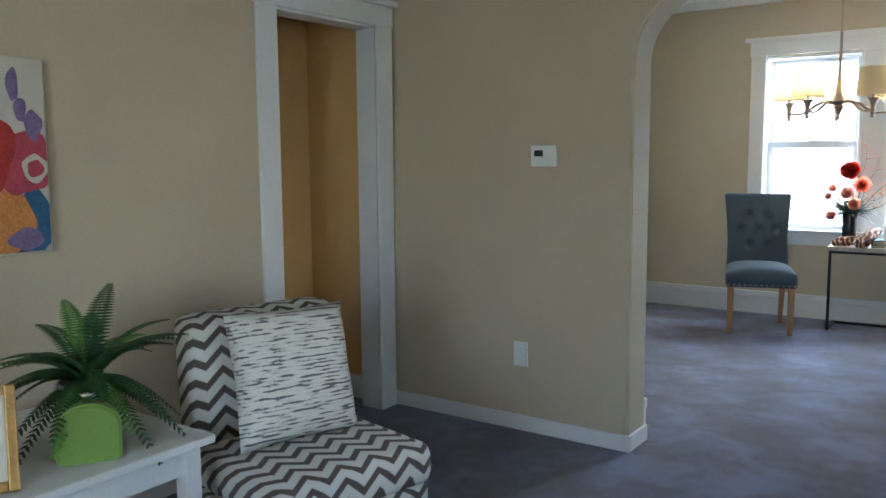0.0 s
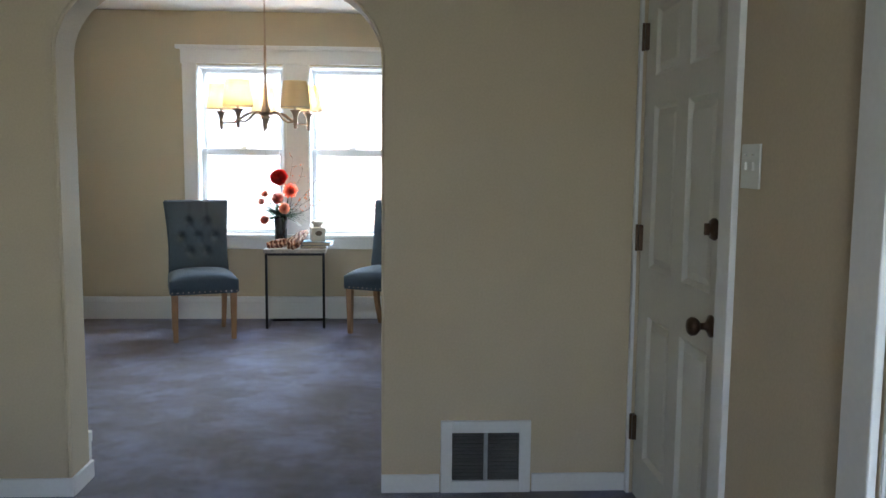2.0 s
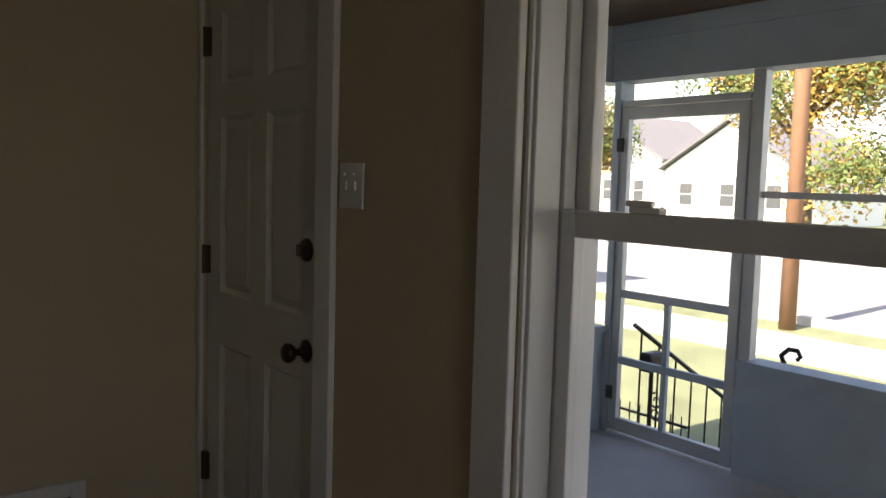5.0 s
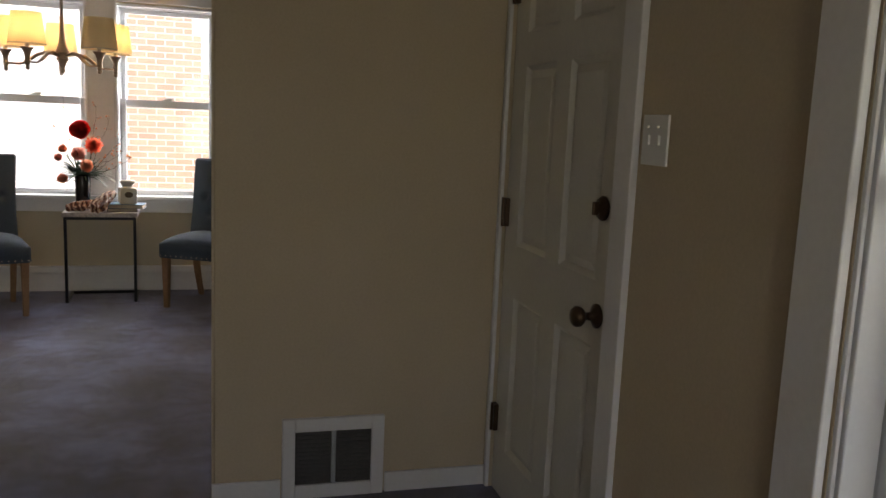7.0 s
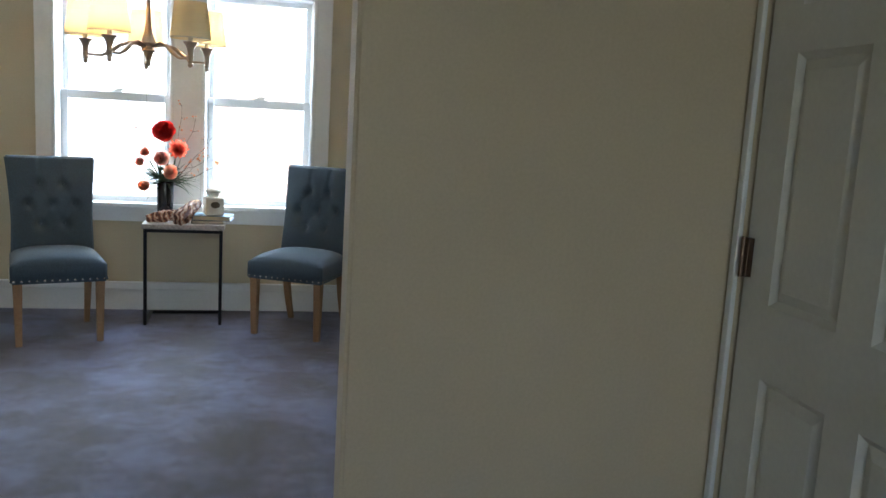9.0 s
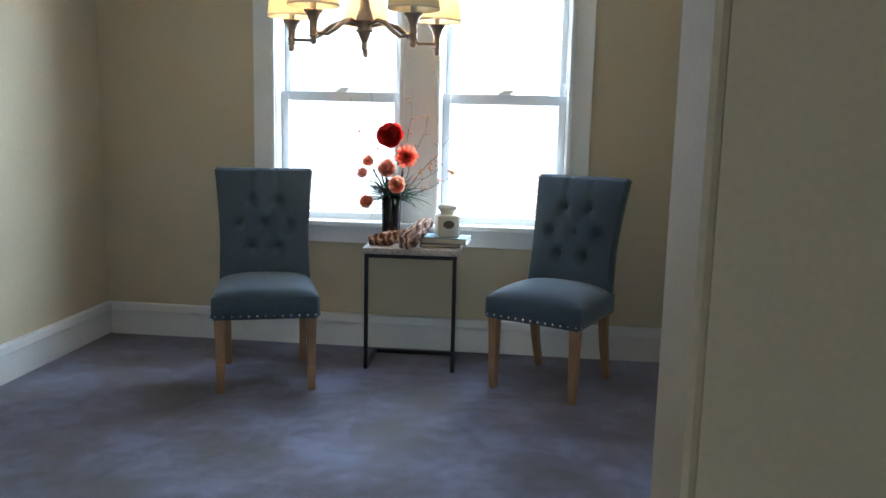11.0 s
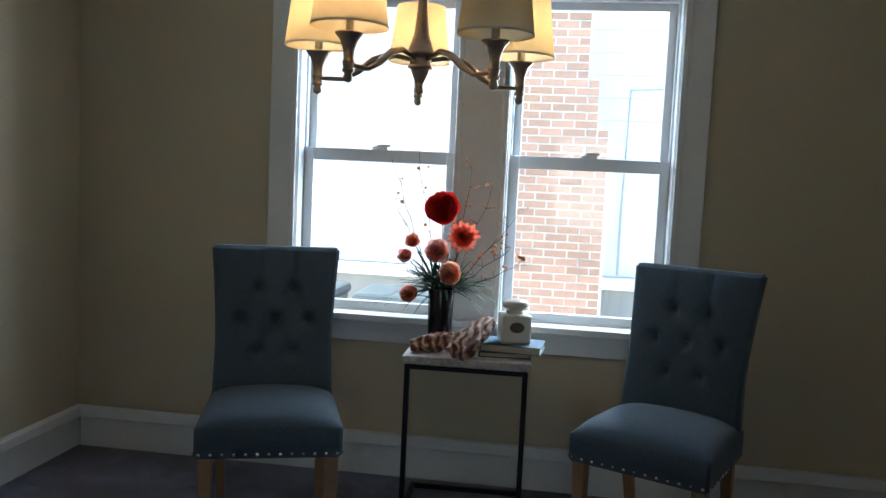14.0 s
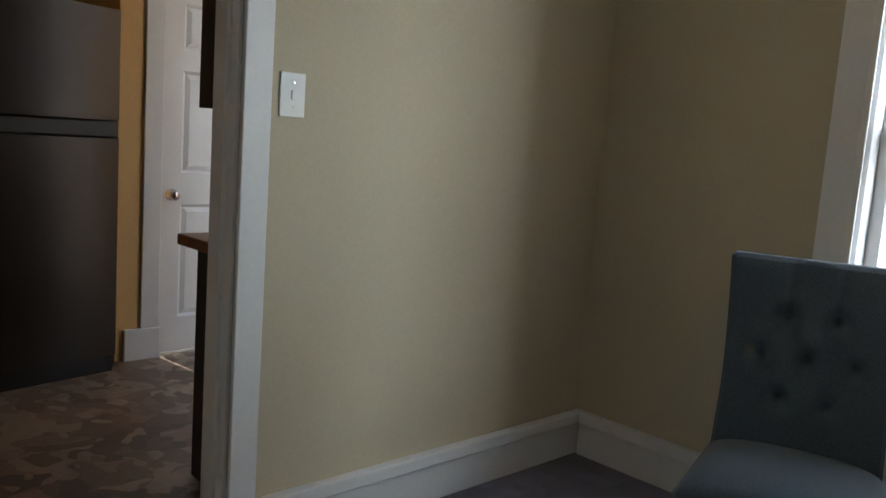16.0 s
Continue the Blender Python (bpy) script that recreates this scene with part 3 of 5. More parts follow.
def turned(name, profile, at, axis, material, parent, label="", n=20):
    bm = lathe(profile, n)
    rot = Vector((0, 0, 1)).rotation_difference(Vector(axis)).to_matrix().to_4x4()
    bmesh.ops.transform(bm, matrix=Matrix.Translation(at) @ rot, verts=bm.verts)
    return part(name, bm, material, parent, label, smooth=True)


PAN = [(a, b, c, d) for a, b in ((0.12, 0.375), (0.485, 0.735)) for c, d in ((0.19, 0.76), (0.945, 1.555), (1.665, 1.91))]
fd = panel_door("door_1", "off-white six-panel front door", (RX + 0.012, -0.05, 0), (0, -1), (-1, 0), 0.85, 2.03, PAN, DOORM)
for z in (0.287, 1.05, 1.82):
    b = boxed((RX - 0.004, -0.08, z - 0.05), (RX + 0.014, -0.045, z + 0.05), 0.002)
    tube([(RX - 0.006, -0.06, z - 0.052), (RX - 0.006, -0.06, z + 0.052)], 0.006, 8, b)
    part("hinge", b, BRONZE, fd, "dark bronze butt hinge")
turned("deadbolt", [(0.001, 0), (0.034, 0), (0.034, 0.006), (0.028, 0.014), (0.012, 0.016), (0.010, 0.02)], (RX + 0.012, -0.81, 1.145), (-1, 0, 0), BRONZE, fd, "round bronze deadbolt")
part("thumb_turn", boxed((RX - 0.022, -0.816, 1.127), (RX - 0.006, -0.804, 1.163), 0.003), BRONZE, fd)
turned("door_knob", [(0.001, 0), (0.034, 0), (0.034, 0.006), (0.022, 0.012), (0.012, 0.02), (0.011, 0.036), (0.02, 0.042), (0.028, 0.052), (0.029, 0.064), (0.022, 0.073), (0.006, 0.077)], (RX + 0.012, -0.815, 0.85), (-1, 0, 0), BRONZE, fd, "round bronze door knob")
part("strike_plate", boxed((RX - 0.001, -0.913, 0.82), (RX + 0.012, -0.903, 0.875)), BRONZE, fd)
structure(boxes("trim_front_door", WHITE, [((RX - 0.018, -0.995, 0), (RX + 0.002, -0.905, 2.045)), ((RX - 0.018, -0.995, 2.045), (RX + 0.002, -0.025, 2.14)), ((RX - 0.012, -0.04, 0), (RX + 0.002, -0.012, 2.045)), ((RX + 0.06, -0.915, 0), (RX + 0.10, -0.035, 2.04))], bev=0.003), "white painted casing round the front door", "trim")


def plate(name, label, category, at, axis, w, h, holes):
    """A wall plate w wide and h high centred at a point, its face along axis."""
    t = thing(name, label, category, Matrix.Translation(at) @ Vector((0, -1, 0)).rotation_difference(Vector(axis)).to_matrix().to_4x4())
    part("plate", boxed((-w / 2, -0.006, -h / 2), (w / 2, 0, h / 2), 0.002), PLASTIC, t)
    for nm, x, z, ww, hh, mat in holes:
        part(nm, boxed((x - ww / 2, -0.012, z - hh / 2), (x + ww / 2, -0.006, z + hh / 2), 0.001), mat, t)
    return t


plate("light_switch", "white double toggle light switch plate", "light switch", (RX, -1.075, 1.335), (-1, 0, 0), 0.115, 0.118, [("toggle", -0.023, 0, 0.009, 0.022, PLASTIC), ("toggle", 0.023, 0, 0.009, 0.022, PLASTIC), ("screw", -0.023, 0.03, 0.005, 0.005, CHROME), ("screw", 0.023, 0.03, 0.005, 0.005, CHROME)])
plate("light_switch", "clear and white single light switch plate", "light switch", (DL, 2.208, 1.385), (1, 0, 0), 0.082, 0.125, [("toggle", 0, 0, 0.012, 0.026, PLASTIC), ("screw", 0, 0.034, 0.005, 0.005, CHROME), ("screw", 0, -0.034, 0.005, 0.005, CHROME)])
plate("power_outlet", "white duplex power outlet", "power outlet", (-0.55, 0, 0.375), (0, -1, 0), 0.075, 0.118, [("socket", 0, 0.026, 0.032, 0.028, PLASTIC), ("socket", 0, -0.026, 0.032, 0.028, PLASTIC)])
th = thing("thermostat", "small white wall thermostat with a dark display", "thermostat", pose(-0.423, 0, 1.325))
part("housing", boxed((-0.065, -0.028, -0.048), (0.065, 0, 0.048), 0.005), PLASTIC, th)
part("display", boxed((-0.045, -0.030, -0.002), (0.0, -0.028, 0.026)), DARK, th)
for k in range(3):
    part("button", boxed((0.015 + k * 0.014, -0.031, 0.008), (0.024 + k * 0.014, -0.028, 0.014)), PLASTIC, th)

# return air register
vr = thing("air_register", "white framed return air register with dark louvres", "air vent", pose(1.655, 0, 0))
bm = bmesh.new()
for lo, hi in (((-0.183, -0.022, 0.0), (-0.137, 0, 0.298)), ((0.137, -0.022, 0.0), (0.183, 0, 0.298)), ((-0.137, -0.022, 0.0), (0.137, 0, 0.05)), ((-0.137, -0.022, 0.25), (0.137, 0, 0.298))):
    box(bm, lo, hi, 0.003)
part("frame", bm, WHITE, vr)
part("backing", boxed((-0.137, -0.003, 0.05), (0.137, -0.001, 0.25)), DARK, vr)
part("divider", boxed((-0.008, -0.018, 0.05), (0.008, -0.003, 0.25)), ALU, vr)
LOUV = base("grey_louvre", (0.11, 0.11, 0.11), 0.5)
for sx in (-0.0715, 0.0725):
    for k in range(13):
        bm = boxed((-0.063, -0.007, -0.001), (0.063, 0.007, 0.001))
        bmesh.ops.transform(bm, matrix=pose(sx, -0.011, 0.058 + k * 0.0153, 40), verts=bm.verts)
        part("louvre", bm, LOUV, vr)


# ---- dining room furniture ----
def chair_back_mesh():
    bm = bmesh.new()
    nx, nz = 44, 44
    buttons = [(-0.065, 0.86), (0.065, 0.86), (-0.125, 0.745), (0.0, 0.745), (0.125, 0.745), (-0.065, 0.63), (0.065, 0.63)]
    grid = {}
    for side in (0, 1):
        for i in range(nx + 1):
            for k in range(nz + 1):
                u, z = i / nx * 2 - 1, 0.42 + 0.60 * k / nz
                h = (z - 0.42) / 0.60
                half = 0.214 + 0.058 * max(0, h - 0.35) ** 1.4 + 0.012 * (1 - h) ** 2
                x = u * half
                y = 0.165 + 0.13 * h ** 1.5
                if side == 0:
                    puff = 0.018 * (1 - abs(u) ** 4) * (1 - abs(2 * h - 1) ** 6)
                    dent = 0.0
                    for bx, bz in buttons:
                        r2 = (x - bx) ** 2 + (z - bz) ** 2
                        dent += 0.045 * math.exp(-r2 / 0.00062)
                    for (ax, az), (cx, cz) in zip([buttons[i] for i in (2, 3, 0, 3, 5, 6, 3, 4, 0, 1)], [buttons[i] for i in (0, 0, 3, 1, 2, 3, 5, 6, 0, 4)]):
                        d = Vector((cx - ax, cz - az))
                        if d.length > 0:
                            tt = min(1, max(0, ((x - ax) * d.x + (z - az) * d.y) / d.length_squared))
                            rr = (x - ax - tt * d.x) ** 2 + (z - az - tt * d.y) ** 2
                            dent += 0.0045 * math.exp(-rr / 0.00012)
                    if z > 0.86:
                        dent += 0.008 * (math.exp(-(x - 0.065) ** 2 / 0.00012) + math.exp(-(x + 0.065) ** 2 / 0.00012))
                    yy = y - 0.035 - puff + min(dent, 0.045)
                else:
                    yy = y + 0.035
                grid[side, i, k] = bm.verts.new((x, yy, z))
    for i in range(nx):
        for k in range(nz):
            bm.faces.new((grid[0, i, k], grid[0, i + 1, k], grid[0, i + 1, k + 1], grid[0, i, k + 1]))
            bm.faces.new((grid[1, i, k], grid[1, i, k + 1], grid[1, i + 1, k + 1], grid[1, i + 1, k]))
    for i in range(nx):
        for k in (0, nz):
            bm.faces.new((grid[0, i, k], grid[1, i, k], grid[1, i + 1, k], grid[0, i + 1, k]))
    for k in range(nz):
        for i in (0, nx):
            bm.faces.new((grid[0, i, k], grid[0, i, k + 1], grid[1, i, k + 1], grid[1, i, k]))
    bmesh.ops.recalc_face_normals(bm, faces=bm.faces)
    rim = [e for e in bm.edges if len(e.link_faces) == 2 and e.calc_face_angle(0) > 1.0]
    bmesh.ops.bevel(bm, geom=rim, offset=0.010, segments=2, affect="EDGES")
    return bm, buttons


def dining_chair():
    c = thing("dining_chair", "teal-grey tufted dining chair with nailhead trim on oak legs", "chair", group="pair of dining chairs by the window")
    bm, buttons = chair_back_mesh()
    part("backrest", bm, BLUE, c, "button-tufted teal-grey back", smooth=True)
    for bx, bz in buttons:
        h = (bz - 0.42) / 0.60
        turned("button", [(0.001, 0), (0.007, 0.001), (0.006, 0.004), (0.002, 0.005)], (bx, 0.165 + 0.13 * h ** 1.5 - 0.011, bz), (0, -1, 0), BLUE, c, n=10)
    bm = bmesh.new()
    nx, ny = 24, 24
    top, low = {}, {}
    for i in range(nx + 1):
        for j in range(ny + 1):
            u, v = i / nx * 2 - 1, j / ny * 2 - 1
            su, sv = u * 0.245, v * 0.235 - 0.03
            su *= 1 - 0.06 * (v + 1) / 2
            edge = (1 - abs(u) ** 5) * (1 - abs(v) ** 5)
            top[i, j] = bm.verts.new((su, sv, 0.455 + 0.065 * edge ** 0.5 * (1 - 0.25 * u * u - 0.25 * v * v)))
            low[i, j] = bm.verts.new((su, sv, 0.355))
    for i in range(nx):
        for j in range(ny):
            bm.faces.new((top[i, j], top[i + 1, j], top[i + 1, j + 1], top[i, j + 1]))
            bm.faces.new((low[i, j], low[i, j + 1], low[i + 1, j + 1], low[i + 1, j]))
    for i in range(nx):
        for j in (0, ny):
            bm.faces.new((top[i, j], low[i, j], low[i + 1, j], top[i + 1, j]))
    for j in range(ny):
        for i in (0, nx):
            bm.faces.new((top[i, j], top[i, j + 1], low[i, j + 1], low[i, j]))
    bmesh.ops.recalc_face_normals(bm, faces=bm.faces)
    rim = [e for e in bm.edges if len(e.link_faces) == 2 and e.calc_face_angle(0) > 1.0 and e.verts[0].co.z < 0.36 or abs(abs(e.verts[0].co.x) - abs(e.verts[1].co.x)) < 1e-4 and abs(e.verts[0].co.z - e.verts[1].co.z) > 0.08]
    bmesh.ops.bevel(bm, geom=rim, offset=0.008, segments=2, affect="EDGES")
    seat = part("seat", bm, BLUE, c, smooth=True)
    stud = lathe([(0.001, 0), (0.0075, 0), (0.006, 0.004), (0.001, 0.006)], 8)
    sm = mesh_of(stud, CHROME, "nailhead", True)

    def nail(x, y, nx_, ny_):
        o = new("nailhead", sm)
        o.parent = seat
        o.matrix_basis = Matrix.Translation((x, y, 0.372)) @ Vector((0, 0, 1)).rotation_difference(Vector((nx_, ny_, 0))).to_matrix().to_4x4()

    for k in range(13):
        nail(-0.228 + 0.456 * k / 12, -0.266, 0, -1)
    for k in range(11):
        for s in (-1, 1):
            v = -0.25 + 0.40 * k / 10
            nail(s * 0.245 * (1 - 0.03 * ((v + 0.03) / 0.235 + 1)), v, s, 0)
    for sx in (-1, 1):
        bm = bmesh.new()
        for (x0, y0, z0, r0), (x1, y1, z1, r1) in [((sx * 0.208, -0.222, 0.0, 0.017), (sx * 0.21, -0.225, 0.356, 0.024))]:
            a = [bm.verts.new((x0 + i * r0, y0 + j * r0, z0)) for i, j in ((-1, -1), (1, -1), (1, 1), (-1, 1))]
            b = [bm.verts.new((x1 + i * r1, y1 + j * r1, z1)) for i, j in ((-1, -1), (1, -1), (1, 1), (-1, 1))]
            bm.faces.new(a[::-1]), bm.faces.new(b)
            for i in range(4):
                bm.faces.new((a[i], a[(i + 1) % 4], b[(i + 1) % 4], b[i]))
        bmesh.ops.bevel(bm, geom=list(bm.edges), offset=0.003, segments=1, affect="EDGES")
        part("leg", bm, OAK, c, "square tapered oak leg")
        bm = bmesh.new()
        prev = None
        for q in range(7):
            tq = q / 6
            zz, yy, rr = 0.36 * tq, 0.255 - 0.085 * math.sin(tq * math.pi / 2), 0.015 + 0.006 * tq
            ring = [bm.verts.new((sx * 0.19 + i * rr, yy + j * rr, zz)) for i, j in ((-1, -1), (1, -1), (1, 1), (-1, 1))]
            if prev:
                for i in range(4):
                    bm.faces.new((prev[i], prev[(i + 1) % 4], ring[(i + 1) % 4], ring[i]))
            else:
                bm.faces.new(ring[::-1])
            prev = ring
        bm.faces.new(prev)
        part("leg", bm, OAK, c, "curved dark oak rear leg")
    return c


ch = dining_chair()
ch.matrix_basis = pose(-0.212, 3.04, 0, 0, 0, 19)
ch2 = copy_thing(ch, pose(1.20, 3.19, 0, 0, 0, -26))

st = thing("side_table", "small side table with whitewashed slab top on black metal frame", "side table", pose(0.463, 3.425, 0, 0, 0, 2))
part("tabletop", boxed((-0.245, -0.165, 0.606), (0.245, 0.165, 0.638), 0.004), SLATE, st)
bm = bmesh.new()
for lo, hi in (((-0.235, -0.16, 0), (-0.215, -0.14, 0.606)), ((0.215, -0.16, 0), (0.235, -0.14, 0.606)), ((-0.235, -0.14, 0), (-0.215, 0.15, 0.02)), ((0.215, -0.14, 0), (0.235, 0.15, 0.02)),
               ((-0.235, 0.15, 0), (0.235, 0.17, 0.02)), ((-0.215, -0.16, 0.586), (0.215, -0.14, 0.606)), ((-0.235, -0.14, 0.586), (-0.215, 0.16, 0.606)), ((0.215, -0.14, 0.586), (0.235, 0.16, 0.606))):
    box(bm, lo, hi, 0.002)
part("frame", bm, BLACK, st)

# flowers
rnd = random.Random(4)


def petal(bm, at, out, up, length, width, curl, n=5):
    """One cupped petal from a point, growing along out and curling towards up."""
    out, up = out.normalized(), up.normalized()
    side = out.cross(up).normalized()
    rows = []
    for i in range(n + 1):
        t = i / n
        p = at + out * length * t + up * curl * t * t
        w = width * math.sin(math.pi * (0.12 + 0.80 * t)) ** 0.8
        rows.append([bm.verts.new(p + side * w * s + up * (0.35 * w * abs(s))) for s in (-1, -0.5, 0, 0.5, 1)])
    for a, b in zip(rows, rows[1:]):
        for k in range(4):
            bm.faces.new((a[k], a[k + 1], b[k + 1], b[k]))


def bloom(name, at, radius, material, parent, facing, layers, pw, curl, label):
    bm = bmesh.new()
    f = Vector(facing).normalized()
    a = f.orthogonal().normalized()
    b = f.cross(a)
    for ly in range(layers):
        n = 6 + (layers - ly) * 2
        tilt = 0.15 + 1.0 * ly / max(1, layers - 1)
        for k in range(n):
            an = 2 * math.pi * (k + 0.5 * ly + rnd.random() * 0.3) / n
            d = (a * math.cos(an) + b * math.sin(an)) * math.cos(tilt) + f * math.sin(tilt)
            petal(bm, Vector(at), d, f, radius * (1 - 0.13 * ly) * rnd.uniform(0.9, 1.08), radius * pw, radius * curl * rnd.uniform(0.7, 1.3))
    return part(name, bm, material, parent, label, smooth=True)


fl = thing("flower_arrangement", "artificial red, coral and peach flowers in a black vase", "flowers", pose(0.335, 3.45, 0.638))
part("vase", lathe([(0.036, 0), (0.046, 0.006), (0.05, 0.12), (0.053, 0.24), (0.05, 0.25), (0.046, 0.245), (0.044, 0.15)], 24), GLAZEB, fl, "plain black vase", True)
heads = [("red_flower", (-0.005, -0.02, 0.555), 0.070, RED, 4, 0.60, 0.25, "large red flower"), ("coral_flower", (0.085, -0.045, 0.45), 0.062, CORAL, 4, 0.2, 0.25, "coral dahlia"),
         ("pink_flower", (-0.01, -0.055, 0.385), 0.050, PINK, 4, 0.52, 0.55, "salmon pink rose"), ("peach_flower", (0.045, -0.085, 0.305), 0.044, PEACH, 4, 0.52, 0.7, "peach rose"),
         ("small_flower", (-0.115, -0.02, 0.42), 0.031, PEACH, 3, 0.5, 0.9, "small peach bud"), ("small_flower", (-0.14, -0.03, 0.36), 0.030, PINK, 3, 0.5, 0.9, "small pink bud"), ("small_flower", (-0.11, -0.07, 0.215), 0.037, PEACH, 4, 0.5, 0.9, "drooping peach rose")]
for nm, at, r_, mt, ly, pw, cu, lb in heads:
    bloom(nm, at, r_, mt, fl, (at[0] * 1.2, -1, 0.35), ly, pw, cu, lb)
    part("stem", tube([(at[0] * 0.1, 0, 0.2), (at[0] * 0.6, at[1] * 0.4, 0.2 + (at[2] - 0.2) * 0.6), at], 0.0022, 6), GRASSY, fl)
bm = bmesh.new()
for k in range(130):
    an, ln = rnd.uniform(0, 2 * math.pi), rnd.uniform(0.13, 0.25)
    out_ = Vector((math.cos(an), math.sin(an) * 0.6, rnd.uniform(0.1, 1.3))).normalized()
    p0 = Vector((rnd.uniform(-0.03, 0.03), rnd.uniform(-0.03, 0.03), 0.235))
    petal(bm, p0, out_, Vector((0, 0, -1)), ln, rnd.uniform(0.004, 0.010), rnd.uniform(0.02, 0.13), 6)
part("foliage", bm, GRASSY, fl, "spiky dark green leaves")
tw = bmesh.new()
buds = bmesh.new()
for base_x, tip, n in ((-0.02, (-0.22, 0.03, 0.72), 6), (-0.01, (-0.12, 0.02, 0.78), 6), (-0.02, (-0.2, 0.0, 0.58), 4), (0.02, (0.10, 0.03, 0.72), 7), (0.02, (0.30, 0.0, 0.55), 8), (0.03, (0.27, -0.02, 0.42), 5), (0.02, (0.18, 0.04, 0.62), 6), (0.03, (0.33, 0.0, 0.36), 4)):
    p, q = Vector((base_x, 0, 0.22)), Vector(tip)
    pts = [p.lerp(q, i / 7) + Vector((rnd.uniform(-1, 1), rnd.uniform(-1, 1), rnd.uniform(-1, 1))) * 0.008 for i in range(8)]
    tube(pts, [0.0022 - 0.0002 * i for i in range(8)], 5, tw)
    for i in range(3, 8):
        for _ in range(2):
            e = pts[i] + Vector((rnd.uniform(-0.04, 0.04), rnd.uniform(-0.02, 0.02), rnd.uniform(-0.01, 0.045)))
            tube([pts[i], e], [0.001, 0.0006], 4, tw)
            if tip[0] > 0 or rnd.random() < 0.25:
                bmesh.ops.create_icosphere(buds, subdivisions=1, radius=rnd.uniform(0.004, 0.0095), matrix=Matrix.Translation(e))
part("twig_spray", tw, TWIG, fl, "thin dark branching twigs")
part("buds", buds, BERRY, fl, "tiny orange buds")["kind"] = "stuff"

# books, jar and scarf
def book(name, label, w, d, h, at, rz, cover):
    b = thing(name, label, "book", pose(*at, 0, 0, rz))
    bm = boxed((-w / 2, -d / 2, 0), (w / 2, d / 2, 0.003), 0.001)
    box(bm, (-w / 2, -d / 2, h - 0.003), (w / 2, d / 2, h), 0.001)
    box(bm, (-w / 2 - 0.001, -d / 2, 0), (-w / 2 + 0.004, d / 2, h))
    part("cover", bm, cover, b)
    part("page_block", boxed((-w / 2 + 0.004, -d / 2 + 0.004, 0.003), (w / 2 - 0.005, d / 2 - 0.004, h - 0.003)), PAGES, b)
    return b


book("book", "dark-covered book lying on the side table", 0.20, 0.15, 0.02, (0.60, 3.42, 0.638), 6, CABM)
book("book", "slate-blue book with cream pages under the jar", 0.235, 0.17, 0.03, (0.635, 3.425, 0.658), -4, BLUECOVER)
jar = thing("lidded_jar", "square cream ceramic jar with brown oval label", "jar", pose(0.635, 3.42, 0.688, 0, 0, 14))
bm = boxed((-0.058, -0.058, 0), (0.058, 0.058, 0.115), 0.01)
lathe([(0.034, 0.11), (0.034, 0.13), (0.042, 0.135), (0.042, 0.142)], 24, bm=bm)
part("jar_body", bm, CERAM, jar, smooth=False)
part("lid", lathe([(0.046, 0.142), (0.05, 0.147), (0.05, 0.158), (0.044, 0.166), (0.02, 0.17), (0.001, 0.171)], 24), CERAM, jar, "domed cream lid", True)
bm = lathe([(0.001, 0), (0.026, 0), (0.026, 0.002), (0.001, 0.002)], 24)
bmesh.ops.transform(bm, matrix=pose(0, -0.0585, 0.068, 90) @ Matrix.Diagonal((1.1, 0.8, 1, 1)), verts=bm.verts)
part("label", bm, LABELM, jar, "brown oval label")


def scarf_roll(bm, p, q, r0, r1, seed):
    """A crumpled roll of cloth from p to q."""
    g = random.Random(seed)
    p, q = Vector(p), Vector(q)
    d = (q - p).normalized()
    s, u = d.cross(Vector((0, 0, 1))).normalized(), None
    u = s.cross(d)
    rings, n, m = [], 18, 28
    ph = [g.uniform(0, 6) for _ in range(4)]
    for i in range(n + 1):
        t = i / n
        r = (r0 + (r1 - r0) * t) * (0.35 + 0.65 * math.sin(math.pi * min(1, 0.12 + 0.86 * t)) ** 0.6)
        ring = []
        for k in range(m):
            a = 2 * math.pi * k / m
            rr = r * (1 + 0.20 * math.sin(5 * a + ph[0] + 4 * t) + 0.13 * math.sin(9 * a + ph[1] - 7 * t) + 0.05 * math.sin(13 * t * 3 + ph[2]))
            v = p.lerp(q, t) + s * rr * math.cos(a) + u * rr * 0.75 * math.sin(a)
            ring.append(bm.verts.new(v))
        rings.append(ring)
    for a, b in zip(rings, rings[1:]):
        for k in range(m):
            bm.faces.new((a[k], a[(k + 1) % m], b[(k + 1) % m], b[k]))
    bm.faces.new(rings[0][::-1]), bm.faces.new(rings[-1])


bm = bmesh.new()
scarf_roll(bm, (0.235, 3.355, 0.660), (0.42, 3.385, 0.688), 0.034, 0.052, 1)
scarf_roll(bm, (0.43, 3.255, 0.662), (0.54, 3.45, 0.765), 0.058, 0.040, 2)
sc = tagged(part("scarf", bm, SCARF, smooth=True), "crumpled brown and cream patterned scarf on the side table", "scarf")

# chandelier
CX, CY, CZ = 0.372, 2.56, 1.55
chn = thing("chandelier", "five-arm nickel chandelier with cream drum shades", "chandelier", pose(CX, CY, CZ))
part("canopy", lathe([(0.001, H - CZ), (0.065, H - CZ), (0.065, H - CZ - 0.012), (0.03, H - CZ - 0.03), (0.006, H - CZ - 0.035)], 24), NICKEL, chn, smooth=True)
bm = bmesh.new()
zc = 0.57
while zc < H - CZ - 0.05:
    tube([(0.006 * math.cos(a * math.pi / 4) * (1 if round(zc * 1000) % 2 else 1), 0, zc + 0.012 + 0.016 * math.sin(a * math.pi / 4)) for a in range(9)], 0.0014, 5, bm)
    zc += 0.026
tube([(0, 0, 0.56), (0, 0, H - CZ - 0.03)], 0.0022, 6, bm)
part("chain", bm, NICKEL, chn)
